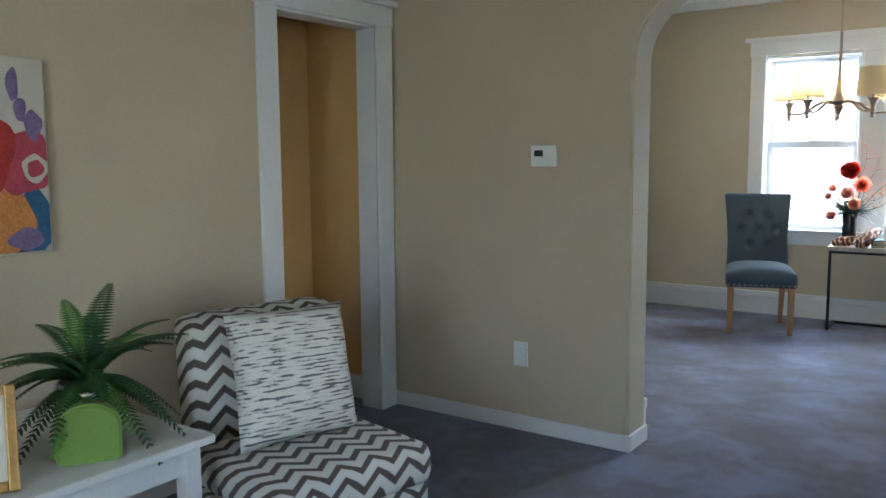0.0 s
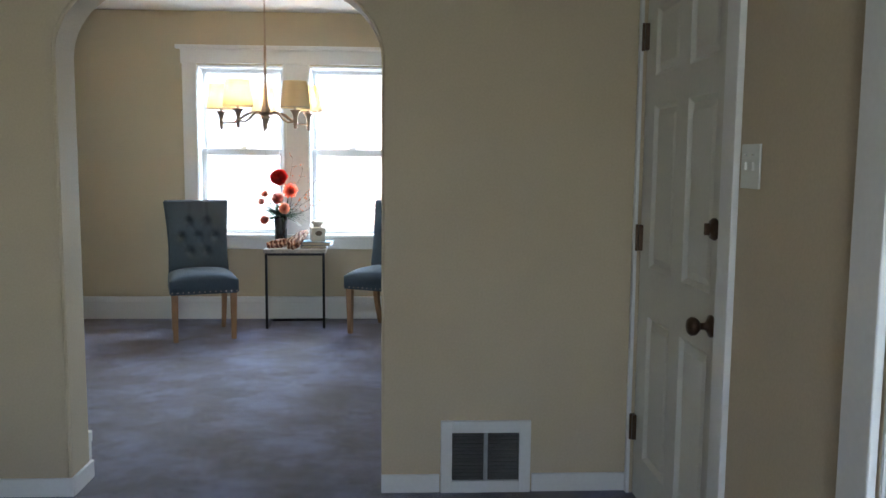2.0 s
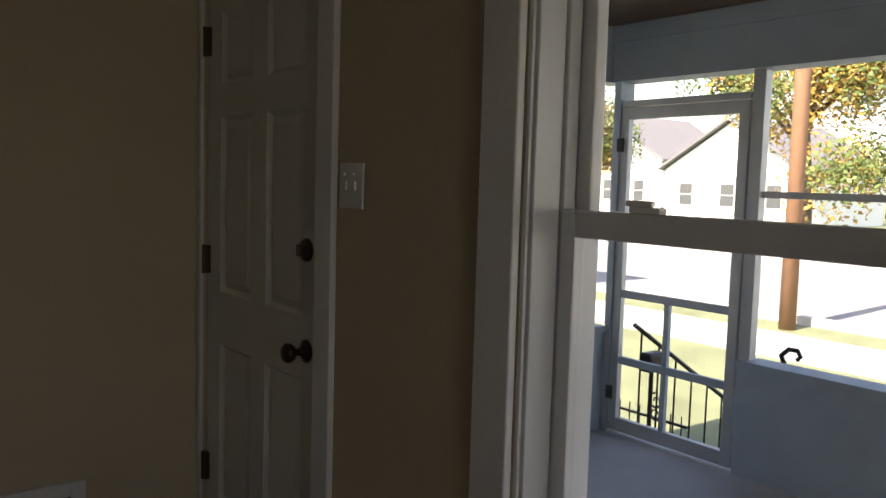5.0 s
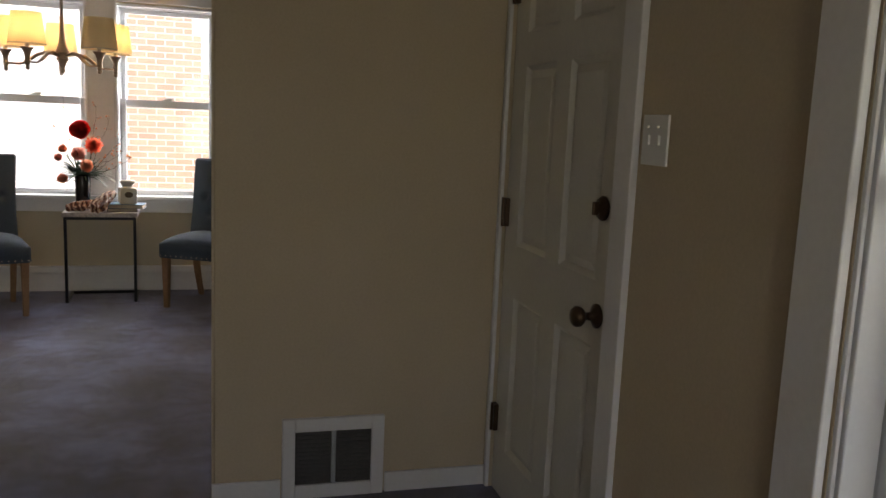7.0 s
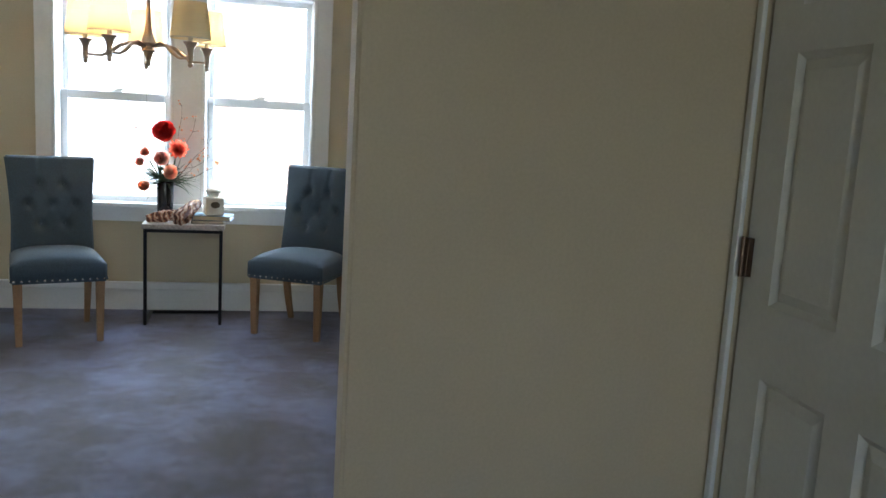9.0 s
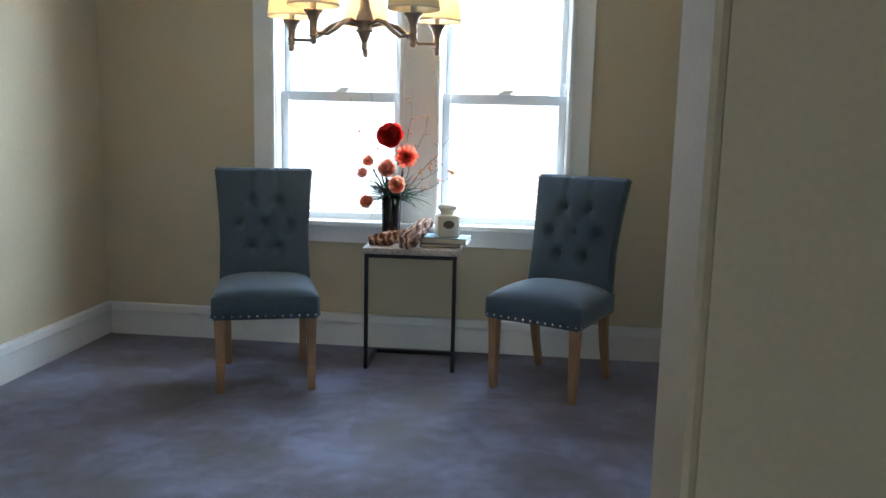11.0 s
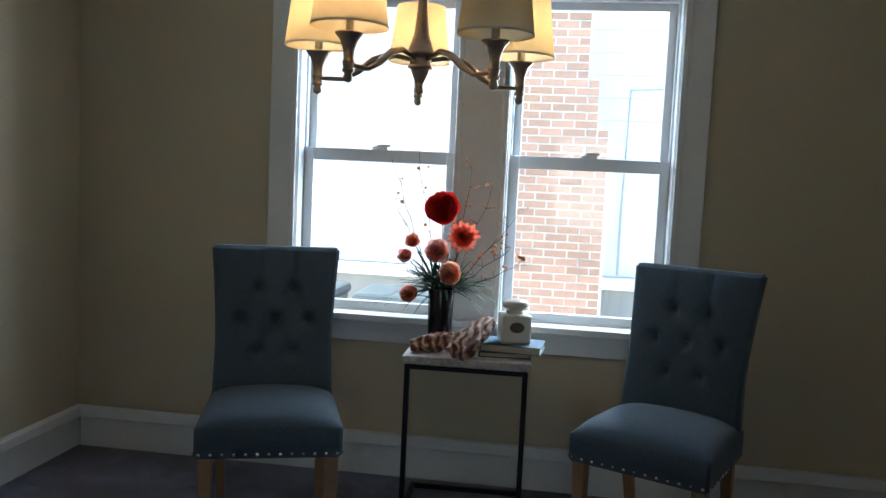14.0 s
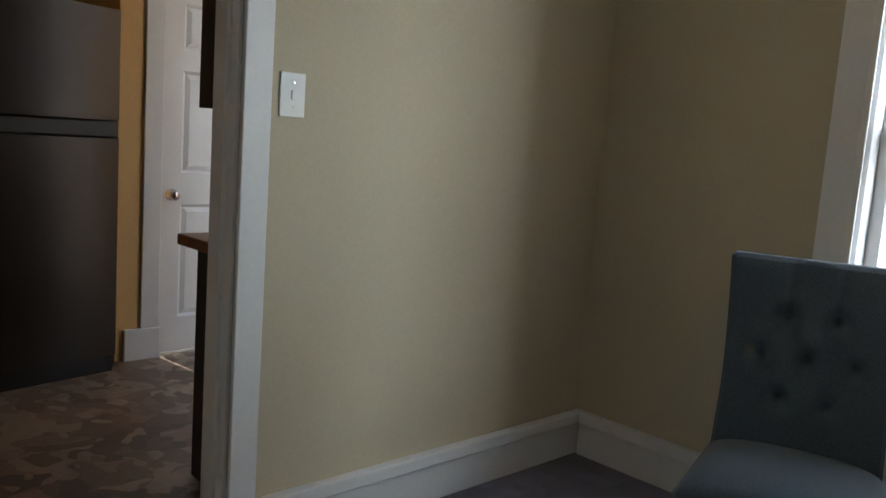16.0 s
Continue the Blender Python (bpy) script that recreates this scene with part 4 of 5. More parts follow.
part("stem", lathe([(0.006, 0.575), (0.009, 0.56), (0.009, 0.33), (0.014, 0.325), (0.014, 0.315), (0.011, 0.31), (0.014, 0.24), (0.022, 0.17), (0.038, 0.122), (0.041, 0.12), (0.041, 0.112), (0.03, 0.11), (0.03, 0.085), (0.036, 0.082), (0.036, 0.074), (0.028, 0.072)], 24), NICKEL, chn, smooth=True)
part("finial", lathe([(0.028, 0.072), (0.026, 0.066), (0.013, 0.036), (0.010, 0.028), (0.014, 0.026), (0.010, 0.023), (0.013, 0.016), (0.013, 0.008), (0.006, 0.001), (0.001, 0.0)], 20), NICKEL, chn, smooth=True)
for k in range(5):
    an = radians(101 + 72 * k)
    dx, dy = math.cos(an), math.sin(an)
    R = 0.315
    curve = [(0.03, 0.10), (0.09, 0.115), (0.14, 0.10), (0.19, 0.065), (0.235, 0.042), (R, 0.044)]
    pts = [(dx * r_, dy * r_, z_) for r_, z_ in curve]
    bm = tube(pts, [0.006, 0.0085, 0.0105, 0.0105, 0.007, 0.006], 8)
    part("arm", bm, NICKEL, chn, smooth=True)
    part("candle_cup", lathe([(0.001, -0.004), (0.011, 0.002), (0.013, 0.012), (0.009, 0.021), (0.016, 0.025), (0.016, 0.03), (0.012, 0.033), (0.016, 0.048), (0.016, 0.052), (0.013, 0.055), (0.015, 0.08), (0.024, 0.105), (0.036, 0.118), (0.036, 0.122), (0.012, 0.121)], 20, (dx * R, dy * R, 0)), NICKEL, chn, smooth=True)
    part("candle_sleeve", lathe([(0.011, 0.12), (0.011, 0.185)], 14, (dx * R, dy * R, 0)), PAGES, chn, smooth=True)
    z0, z1, rb, rt = 0.135, 0.31, 0.098, 0.078
    sh = part("shade", lathe([(rb, z0), (rb - 0.0, z0 + 0.004), (rt, z1)], 36, (dx * R, dy * R, 0), closed=False), SHADE, chn, "cream fabric drum shade", True)
    part("shade_rim", lathe([(rb + 0.0008, z0), (rb + 0.0012, z0 + 0.006), (rb + 0.0008, z0 + 0.006)], 36, (dx * R, dy * R, 0), closed=False), PAGES, sh)
    if k != 3:
        part("bulb", lathe([(0.004, 0.185), (0.014, 0.20), (0.019, 0.225), (0.014, 0.25), (0.003, 0.265)], 12, (dx * R, dy * R, 0)), BULB, chn, "glowing warm bulb", True)

# ---- living room furniture ----
sl = thing("slipper_chair", "armless slipper chair in brown and cream chevron fabric", "armchair", pose(-0.285, -1.615, 0, 0, 0, -12))
bm = boxed((-0.34, -0.28, 0.12), (0.13, 0.28, 0.30), 0.02)
part("seat_base", bm, CHEVRON, sl)
bm = boxed((-0.36, -0.285, 0.30), (0.155, 0.285, 0.44), 0.045)
for f in bm.faces:
    f.smooth = True
part("seat", bm, CHEVRON, sl, smooth=True)
bm = boxed((-0.46, -0.275, 0.14), (-0.31, 0.275, 0.83), 0.04)
for v in bm.verts:
    v.co.x -= 0.10 * max(0, v.co.z - 0.4)
part("backrest", bm, CHEVRON, sl, smooth=True)
for sx in (-0.38, 0.08):
    for sy in (-0.22, 0.22):
        part("leg", lathe([(0.014, 0), (0.022, 0.13)], 12, (sx, sy, 0)), CABM, sl, "short dark wooden leg")


def cushion(name, label, w, m, material):
    """A stuffed square cushion w wide, standing in its own x and z."""
    bm = bmesh.new()
    n = 20
    g = {}
    for s in (-1, 1):
        for i in range(n + 1):
            for j in range(n + 1):
                u, v = i / n * 2 - 1, j / n * 2 - 1
                if s == 1 and (i in (0, n) or j in (0, n)):
                    g[s, i, j] = g[-1, i, j]
                    continue
                pinch = 1 - 0.07 * (1 - abs(u * v)) * max(abs(u), abs(v)) ** 3
                t = 0.075 * ((1 - u ** 4) * (1 - v ** 4)) ** 0.6
                g[s, i, j] = bm.verts.new((u * w / 2 * pinch, s * t, v * w / 2 * pinch))
    for s in (-1, 1):
        for i in range(n):
            for j in range(n):
                q = (g[s, i, j], g[s, i + 1, j], g[s, i + 1, j + 1], g[s, i, j + 1])
                bm.faces.new(q if s == -1 else q[::-1])
    ob = part(name, bm, material, smooth=True)
    ob.matrix_basis = m
    return tagged(ob, label, "cushion")


cushion("cushion", "cream linen cushion printed with dark script lines", 0.43, pose(-0.495, -1.565, 0.64, -16, 2, 76), SCRIPT)

et = thing("end_table", "white painted end table with square legs", "end table", pose(-0.785, -2.262, 0))
part("tabletop", boxed((-0.34, -0.34, 0.525), (0.34, 0.34, 0.55), 0.004), WPAINT, et)
bm = bmesh.new()
for lo, hi in (((-0.27, -0.29, 0.44), (0.27, -0.27, 0.525)), ((-0.27, 0.27, 0.44), (0.27, 0.29, 0.525)), ((-0.29, -0.27, 0.44), (-0.27, 0.27, 0.525)), ((0.27, -0.27, 0.44), (0.29, 0.27, 0.525))):
    box(bm, lo, hi, 0.002)
part("apron", bm, WPAINT, et)
for sx in (-0.285, 0.285):
    for sy in (-0.285, 0.285):
        part("leg", boxed((sx - 0.025, sy - 0.025, 0), (sx + 0.025, sy + 0.025, 0.525), 0.003), WPAINT, et)
part("shelf", boxed((-0.26, -0.26, 0.14), (0.26, 0.26, 0.16), 0.003), WPAINT, et)

bt = thing("ceramic_bottle", "flat lime green ceramic bottle with rounded shoulders", "bottle", pose(-0.55, -2.24, 0.55, 0, 0, 58))
bm = bmesh.new()
prof = [(-0.078, 0), (0.078, 0), (0.08, 0.09)] + [(0.08 * math.cos(a), 0.09 + 0.066 * math.sin(a)) for a in [math.pi * i / 16 for i in range(1, 16)]] + [(-0.08, 0.09)]
f = bm.faces.new([bm.verts.new((x, -0.028, z)) for x, z in prof])
r = bmesh.ops.extrude_face_region(bm, geom=[f])
bmesh.ops.translate(bm, verts=[v for v in r["geom"] if isinstance(v, bmesh.types.BMVert)], vec=(0, 0.056, 0))
bmesh.ops.recalc_face_normals(bm, faces=bm.faces)
bmesh.ops.bevel(bm, geom=[e for e in bm.edges if e.calc_face_angle(0) > 1.2], offset=0.008, segments=3, affect="EDGES")
part("bottle_body", bm, GREEN, bt)
part("neck", lathe([(0.012, 0.152), (0.012, 0.17), (0.018, 0.172), (0.018, 0.18), (0.008, 0.182)], 16), CHROME, bt, "small metal neck", True)

pl = thing("potted_fern", "bushy green fern in a pale blue pot", "potted plant", pose(-0.70, -2.145, 0.55))
part("pot", lathe([(0.05, 0), (0.062, 0.01), (0.072, 0.12), (0.078, 0.165), (0.074, 0.17), (0.068, 0.165), (0.066, 0.14), (0.001, 0.14)], 24), POTM, pl, "pale blue glazed pot", True)


def frond(material, direction, length, droop, lift, width):
    bm = bmesh.new()
    d = Vector((*direction, 0)).normalized()
    side = d.cross(Vector((0, 0, 1)))
    n = 30
    spine = []
    for i in range(n + 1):
        t = i / n
        spine.append(Vector((0, 0, 0.15)) + d * length * t * (0.55 + 0.45 * t) + Vector((0, 0, lift * t - droop * t * t)))
    tube(spine, [0.003 * (1 - 0.8 * i / n) for i in range(n + 1)], 4, bm)
    for i in range(3, n + 1):
        t = i / n
        w = width * math.sin(math.pi * (0.15 + 0.80 * t)) ** 0.7
        fw = (spine[i] - spine[i - 1]).normalized()
        for s in (-1, 1):
            tip = spine[i] + side * s * w + fw * w * 0.35 - Vector((0, 0, 0.25 * w))
            c = spine[i].lerp(tip, 0.45)
            hw = fw * length / n * 0.56
            a, b, c1, c2, e = (bm.verts.new(v) for v in (spine[i] - hw * 0.7, spine[i] + hw * 0.7, c + hw * 1.2, c - hw * 1.2, tip))
            bm.faces.new((a, b, c1, c2))
            bm.faces.new((c2, c1, e))
    return part("frond", bm, material, pl)


for k in range(34):
    an = 2.399 * k + rnd.uniform(-0.2, 0.2)
    ln = rnd.uniform(0.20, 0.30)
    tall = rnd.random()
    frond(FERN2 if k % 9 == 0 else FERN, (math.cos(an), math.sin(an)), ln, 0.12 + 0.20 * (1 - tall), 0.13 + 0.28 * tall, rnd.uniform(0.032, 0.046))
pf = thing("picture_frame", "gold beaded tabletop picture frame leaning back", "picture frame", pose(-0.555, -2.53, 0.551, -14, 0, 62))
bm = bmesh.new()
for lo, hi in (((-0.10, -0.012, 0), (-0.075, 0.008, 0.25)), ((0.075, -0.012, 0), (0.10, 0.008, 0.25)), ((-0.075, -0.012, 0), (0.075, 0.008, 0.025)), ((-0.075, -0.012, 0.225), (0.075, 0.008, 0.25))):
    box(bm, lo, hi, 0.005)
part("frame", bm, GOLD, pf)
part("print", boxed((-0.075, -0.002, 0.025), (0.075, 0.004, 0.225)), CANVAS, pf, "faded printed picture")

pt = thing("painting", "abstract canvas of bold red and orange flowers over blue", "painting", pose(LX, -2.20, 1.015))
part("canvas", boxed((0, -0.31, 0), (0.035, 0.31, 0.64), 0.008), CANVAS, pt)
g = random.Random(9)
REDP, ORP, BLP, PUP, NAV = (base(n_, c_, 0.6, vary=0.25, scale=18, fine=80, bump=0.4) for n_, c_ in (("red_paint", (0.42, 0.03, 0.02)), ("orange_paint", (0.62, 0.24, 0.06)), ("blue_paint", (0.03, 0.12, 0.24)), ("violet_paint", (0.22, 0.15, 0.30)), ("navy_paint", (0.02, 0.02, 0.07))))
ROSE = base("rose_paint", (0.45, 0.06, 0.09), 0.6, vary=0.25, scale=18)


def dab(y, z, r_, mat, k, sq=1.0):
    bm = bmesh.new()
    c = bm.verts.new((0.0362 + k * 0.0004, y, z))
    ring = [bm.verts.new((0.0362 + k * 0.0004, min(0.302, y + r_ * (1 + 0.12 * math.sin(3 * a + k)) * math.cos(a)), min(0.632, max(0.008, z + sq * r_ * (1 + 0.1 * math.sin(4 * a + 2 * k)) * math.sin(a))))) for a in [2 * math.pi * i / 28 for i in range(28)]]
    for i in range(28):
        bm.faces.new((c, ring[i], ring[(i + 1) % 28]))
    bmesh.ops.recalc_face_normals(bm, faces=bm.faces)
    part("paint_dab", bm, mat, pt)


for i, (y, z, r_, mat, sq) in enumerate([(0.10, 0.03, 0.20, NAV, 0.4), (0.25, 0.10, 0.07, BLP, 1.6), (-0.15, 0.05, 0.14, BLP, 0.6), (0.13, 0.12, 0.12, ORP, 1), (0.22, 0.05, 0.06, PUP, 0.6), (0.22, 0.30, 0.105, ROSE, 1), (0.08, 0.33, 0.12, REDP, 1.1), (0.26, 0.28, 0.045, CANVAS, 1), (0.26, 0.28, 0.028, ROSE, 1), (-0.14, 0.30, 0.15, REDP, 1), (-0.16, 0.30, 0.06, ORP, 1), (0.20, 0.55, 0.02, PUP, 2.6), (0.22, 0.47, 0.02, PUP, 2.0), (0.26, 0.42, 0.03, PUP, 1.6), (-0.05, 0.54, 0.03, PUP, 2)]):
    dab(y, z, r_, mat, i, sq)

# ---- kitchen ----
structure(boxes("floor_kitchen", KFLOOR, [((-4.5, 0.3, -0.2), (-1.953, 4.6, 0.0)), ((-1.953, 3.722, -0.2), (-1.42, 4.6, 0.0))]), "brown stone-patterned vinyl kitchen floor", "floor")
structure(boxes("floor_kitchen_threshold", KFLOOR, [((-1.953, 0.3, 0.0), (DL - 0.1, 3.70, 0.004))]), "brown stone-patterned vinyl kitchen floor", "floor")
wall("wall_kitchen_far", OCHRE, 1, -3.68, -3.56, 2.56, 4.6, 0, H, [(2.79, 3.57, 0, 2.04)], "ochre kitchen wall with a door")
wall("wall_kitchen_recess", OCHRE, 1, -4.5, -4.4, 0.2, 2.66, 0, H, [], "ochre kitchen wall behind the fridge")
# Out-of-view wall; the opening is added and sized to set the kitchen's daylight.
wall("wall_kitchen_end", OCHRE, 0, 4.6, 4.7, -3.7, -1.42, 0, H, [(-2.7, -2.35, 1.25, 1.75)], "unseen ochre kitchen wall with an added light opening")
wall("wall_kitchen_near", OCHRE, 0, 0.1, 0.2, -4.5, -2.0, 0, H, [], "ochre kitchen wall")
casing("trim_kitchen_door", 1, -3.56, 1, 2.79, 3.57, 0, 2.04, 0.1, 0.02, 0.1, "white painted casing round the far kitchen door")
structure(boxes("plinth_block", WHITE, [((-3.558, 2.60, 0), (-3.53, 2.795, 0.17))], bev=0.004), "white painted plinth block", "trim")
kd = panel_door("door_2", "white six-panel kitchen door with chrome knob", (-3.60, 2.80, 0), (0, 1), (1, 0), 0.76, 2.03, [(a, b, c, d) for a, b in ((0.12, 0.335), (0.425, 0.64)) for c, d in ((0.2, 0.83), (1.0, 1.55), (1.66, 1.9))], WHITE)
turned("door_knob", [(0.001, 0), (0.032, 0), (0.032, 0.006), (0.012, 0.014), (0.012, 0.034), (0.027, 0.046), (0.028, 0.06), (0.018, 0.07), (0.003, 0.072)], (-3.60, 2.865, 0.885), (1, 0, 0), CHROME, kd, "polished chrome knob")
fr = thing("refrigerator", "dark stainless top-freezer refrigerator", "refrigerator", pose(-3.33, 2.08, 0, 0, 0, 10))
part("cabinet", boxed((-0.72, -0.44, 0.03), (-0.06, 0.44, 1.80), 0.006), DARK, fr)


def curved_door(name, z0, z1):
    bm = bmesh.new()
    n = 12
    a, b = [], []
    for i in range(n + 1):
        y = -0.43 + 0.86 * i / n
        x = 0.03 * (1 - (y / 0.43) ** 2)
        a.append([bm.verts.new((x, y, z0)), bm.verts.new((x, y, z1))])
        b.append([bm.verts.new((-0.055, y, z0)), bm.verts.new((-0.055, y, z1))])
    for i in range(n):
        bm.faces.new((a[i][0], a[i + 1][0], a[i + 1][1], a[i][1]))
        bm.faces.new((b[i][0], b[i][1], b[i + 1][1], b[i + 1][0]))
        bm.faces.new((a[i][1], a[i + 1][1], b[i + 1][1], b[i][1]))
        bm.faces.new((a[i][0], b[i][0], b[i + 1][0], a[i + 1][0]))
    bm.faces.new((a[0][0], a[0][1], b[0][1], b[0][0]))
    bm.faces.new((a[-1][0], b[-1][0], b[-1][1], a[-1][1]))
    return part(name, bm, STAIN, fr, "brushed dark steel door", smooth=False)


curved_door("freezer_door", 1.265, 1.79)
curved_door("fridge_door", 0.09, 1.175)
part("handle_strip", boxed((-0.05, -0.43, 1.178), (0.0, 0.43, 1.262), 0.01), DARK, fr)
part("kick_plate", boxed((-0.06, -0.42, 0.0), (-0.01, 0.42, 0.085), 0.004), DARK, fr)
bm = lathe([(0.001, 0), (0.02, 0), (0.02, 0.002), (0.001, 0.003)], 20)
bmesh.ops.transform(bm, matrix=pose(0.012, 0.27, 1.735, 0, 90) @ Matrix.Diagonal((0.5, 1.7, 1, 1)), verts=bm.verts)
part("badge", bm, CHROME, fr, "small oval silver badge")
cb = thing("base_cabinet", "black base cabinet with a cherry wood worktop", "cabinet", pose(-1.79, 2.59, 0.004))
part("cabinet_body", boxed((-0.24, -0.34, 0), (0.26, 0.9, 0.85), 0.003), CABM, cb)
part("worktop", boxed((-0.30, -0.39, 0.85), (0.27, 0.92, 0.89), 0.006), WOODTOP, cb, "cherry wood worktop")
structure(boxes("wall_kitchen_return", OCHRE, [((-4.4, 2.56, 0), (-3.683, 2.66, H))]), "ochre kitchen wall beside the refrigerator", "wall")
uc = thing("wall_cabinet", "black wall-hung kitchen cabinet", "cabinet", pose(-1.70, 2.58, 1.335))
part("cabinet_body", boxed((-0.17, -0.42, 0), (0.168, 0.9, 0.85), 0.003), CABM, uc)

# ---- porch ----
PX, PE, PF = 4.95, 0.42, -0.15
structure(boxes("porch_floor", CONC, [((2.42, -6.5, -0.45), (5.1, 0.55, PF))]), "worn grey concrete porch floor", "floor")
pc = structure(boxes("porch_ceiling", PORCHWOOD, [((2.42, -6.5, 2.31), (5.25, 0.7, 2.36))]), "brown stained board porch ceiling", "ceiling")
for k in range(24):
    part("board", boxed((2.44 + k * 0.115, -6.4, 2.296), (2.44 + k * 0.115 + 0.108, 0.5, 2.309), 0.002), PORCHWOOD, pc)
structure(boxes("roof_porch", ROOFM, [((2.40, -6.6, 2.37), (5.4, 0.9, 2.5))]), "grey shingled porch roof", "roof")
structure(boxes("porch_wall", GREYP, [((PX, -6.5, PF), (PX + 0.12, -0.50, 0.43)), ((PX - 0.02, -6.5, 0.43), (PX + 0.14, -0.50, 0.465)), ((2.42, PE, PF), (PX + 0.12, PE + 0.1, 0.46)), ((2.42, PE - 0.02, 0.46), (PX, PE + 0.12, 0.50)), ((PX, 0.37, PF), (PX + 0.12, PE, 1.97))]), "blue-grey painted half wall of the porch", "wall")
structure(boxes("porch_beam", GREYP, [((PX - 0.02, -6.5, 1.97), (PX + 0.14, PE + 0.12, 2.30)), ((2.42, PE, 1.97), (PX - 0.02, PE + 0.12, 2.30)), ((PX - 0.04, -6.5, 2.20), (PX - 0.02, PE, 2.296)), ((PX - 0.03, -6.5, 1.97), (PX - 0.02, PE, 1.99))]), "blue-grey painted porch header beam", "beam")
structure(boxes("porch_end_wall", SIDING, [((2.42, -6.6, PF), (5.1, -6.5, 2.3))]), "white siding end wall of the porch", "wall")
structure(boxes("porch_house_wall", SIDING, [((2.425, 0.0, PF), (2.435, PE, 2.3))]), "white siding wall of the house", "wall")
sf = thing("porch_screens", "grey aluminium screen frames above the half wall", "screen frame")
sf["kind"] = "structure"
for y in (-0.52, -1.77, -3.02, -4.27, -5.52):
    part("mullion", boxed((PX + 0.02, y - 0.035, 0.465), (PX + 0.08, y + 0.035, 1.97), 0.003), ALU, sf)
    part("rail", boxed((PX + 0.03, y - 1.21, 1.315), (PX + 0.06, y - 0.04, 1.35), 0.002), ALU, sf)
for x in (PX - 0.11, 4.0, 3.1):
    part("mullion", boxed((x - 0.03, PE + 0.02, 0.5), (x + 0.03, PE + 0.08, 1.97), 0.003), ALU, sf)
    part("rail", boxed((x - 0.78, PE + 0.03, 1.34), (x - 0.03, PE + 0.06, 1.375), 0.002), ALU, sf)
part("transom", boxed((PX + 0.01, -0.48, 1.825), (PX + 0.10, 0.37, 1.86), 0.003), ALU, sf)
sd = thing("screen_door", "grey aluminium screen door with lower grille bars", "door")
bm = bmesh.new()
for lo, hi in (((PX + 0.01, 0.31, PF + 0.02), (PX + 0.05, 0.37, 1.82)), ((PX + 0.01, -0.48, PF + 0.02), (PX + 0.05, -0.42, 1.82)), ((PX + 0.01, -0.42, 1.75), (PX + 0.05, 0.31, 1.82)), ((PX + 0.01, -0.42, PF + 0.02), (PX + 0.05, 0.31, PF + 0.10))):
    box(bm, lo, hi, 0.004)
part("door_frame", bm, ALU, sd)
for z in (0.305, 0.71):
    part("crossbar", boxed((PX + 0.012, -0.42, z - 0.022), (PX + 0.045, 0.31, z + 0.022), 0.003), GREYP, sd)
part("centre_bar", boxed((PX + 0.014, -0.04, PF + 0.10), (PX + 0.043, -0.005, 0.688), 0.003), GREYP, sd)
for z in (0.1, 1.6):
    part("hinge", boxed((PX - 0.004, 0.34, z - 0.04), (PX + 0.01, 0.385, z + 0.04), 0.002), DARK, sd)

# ---- outdoors ----
GZ = -0.65
structure(boxes("ground", GRASS, [((-300, -300, GZ - 0.4), (400, 300, GZ))]), "green lawn ground", "ground")
structure(boxes("street", ASPH, [((13.0, -200, GZ), (21.0, 200, GZ + 0.01))]), "grey asphalt street", "road")
structure(boxes("sidewalk", PAVE, [((10.2, -200, GZ), (11.7, 200, GZ + 0.05)), ((22.5, -200, GZ), (23.8, 200, GZ + 0.05)), ((5.9, -0.6, GZ), (10.2, 0.5, GZ + 0.03))]), "pale concrete sidewalk", "pavement")
structure(boxes("kerb", PAVE, [((12.85, -200, GZ), (13.0, 200, GZ + 0.13)), ((21.0, -200, GZ), (21.15, 200, GZ + 0.13))]), "pale concrete kerb", "kerb")
structure(boxes("alley_paving", PAVE, [((-20, 3.95, GZ), (4.5, 8.0, GZ + 0.02))]), "pale concrete strip between the houses", "pavement")
structure(boxes("foundation", CONC, [((-4.6, -6.5, GZ), (2.42, 3.96, -0.2))]), "concrete foundation of the house", "wall")
structure(boxes("steps", CONC, [((5.1, -0.7, GZ), (5.5, 0.5, -0.32)), ((5.5, -0.7, GZ), (5.9, 0.5, -0.49))]), "concrete porch steps", "steps")
hr = thing("stair_railing", "black iron stair railing", "railing")
part("handrail", tube([(5.13, 0.33, 0.50), (5.2, 0.33, 0.46), (6.15, 0.33, -0.11), (6.25, 0.33, -0.12)], 0.016, 8), BLACK, hr)
for k in range(6):
    x = 5.2 + k * 0.18
    part("baluster", tube([(x, 0.33, (-0.32 if x < 5.5 else -0.49 if x < 5.9 else GZ + 0.028)), (x, 0.33, 0.45 - (x - 5.2) * 0.6)], 0.007, 6), BLACK, hr)
hook = [(5.5, -0.6, 0.14), (5.35, -0.6, 0.30), (5.24, -0.6, 0.42), (5.2, -0.6, 0.48), (5.2, -0.64, 0.52), (5.2, -0.69, 0.52), (5.2, -0.71, 0.49), (5.2, -0.69, 0.47)]
sr = thing("stair_railing", "black iron stair railing with a scrolled top end", "railing")
part("handrail", tube(hook, 0.014, 8), BLACK, sr)
part("newel", tube([(5.48, -0.6, -0.32), (5.48, -0.6, 0.16)], 0.014, 8), BLACK, sr)
part("baluster", tube([(5.26, -0.6, -0.32), (5.26, -0.6, 0.40)], 0.007, 6), BLACK, sr)
ml = thing("mailbox", "black curved mailbox on the railing post", "mailbox", pose(5.21, 0.25, 0.22))
part("mailbox_body", boxed((-0.08, -0.045, 0), (0.08, 0.045, 0.12), 0.02), BLACK, ml)
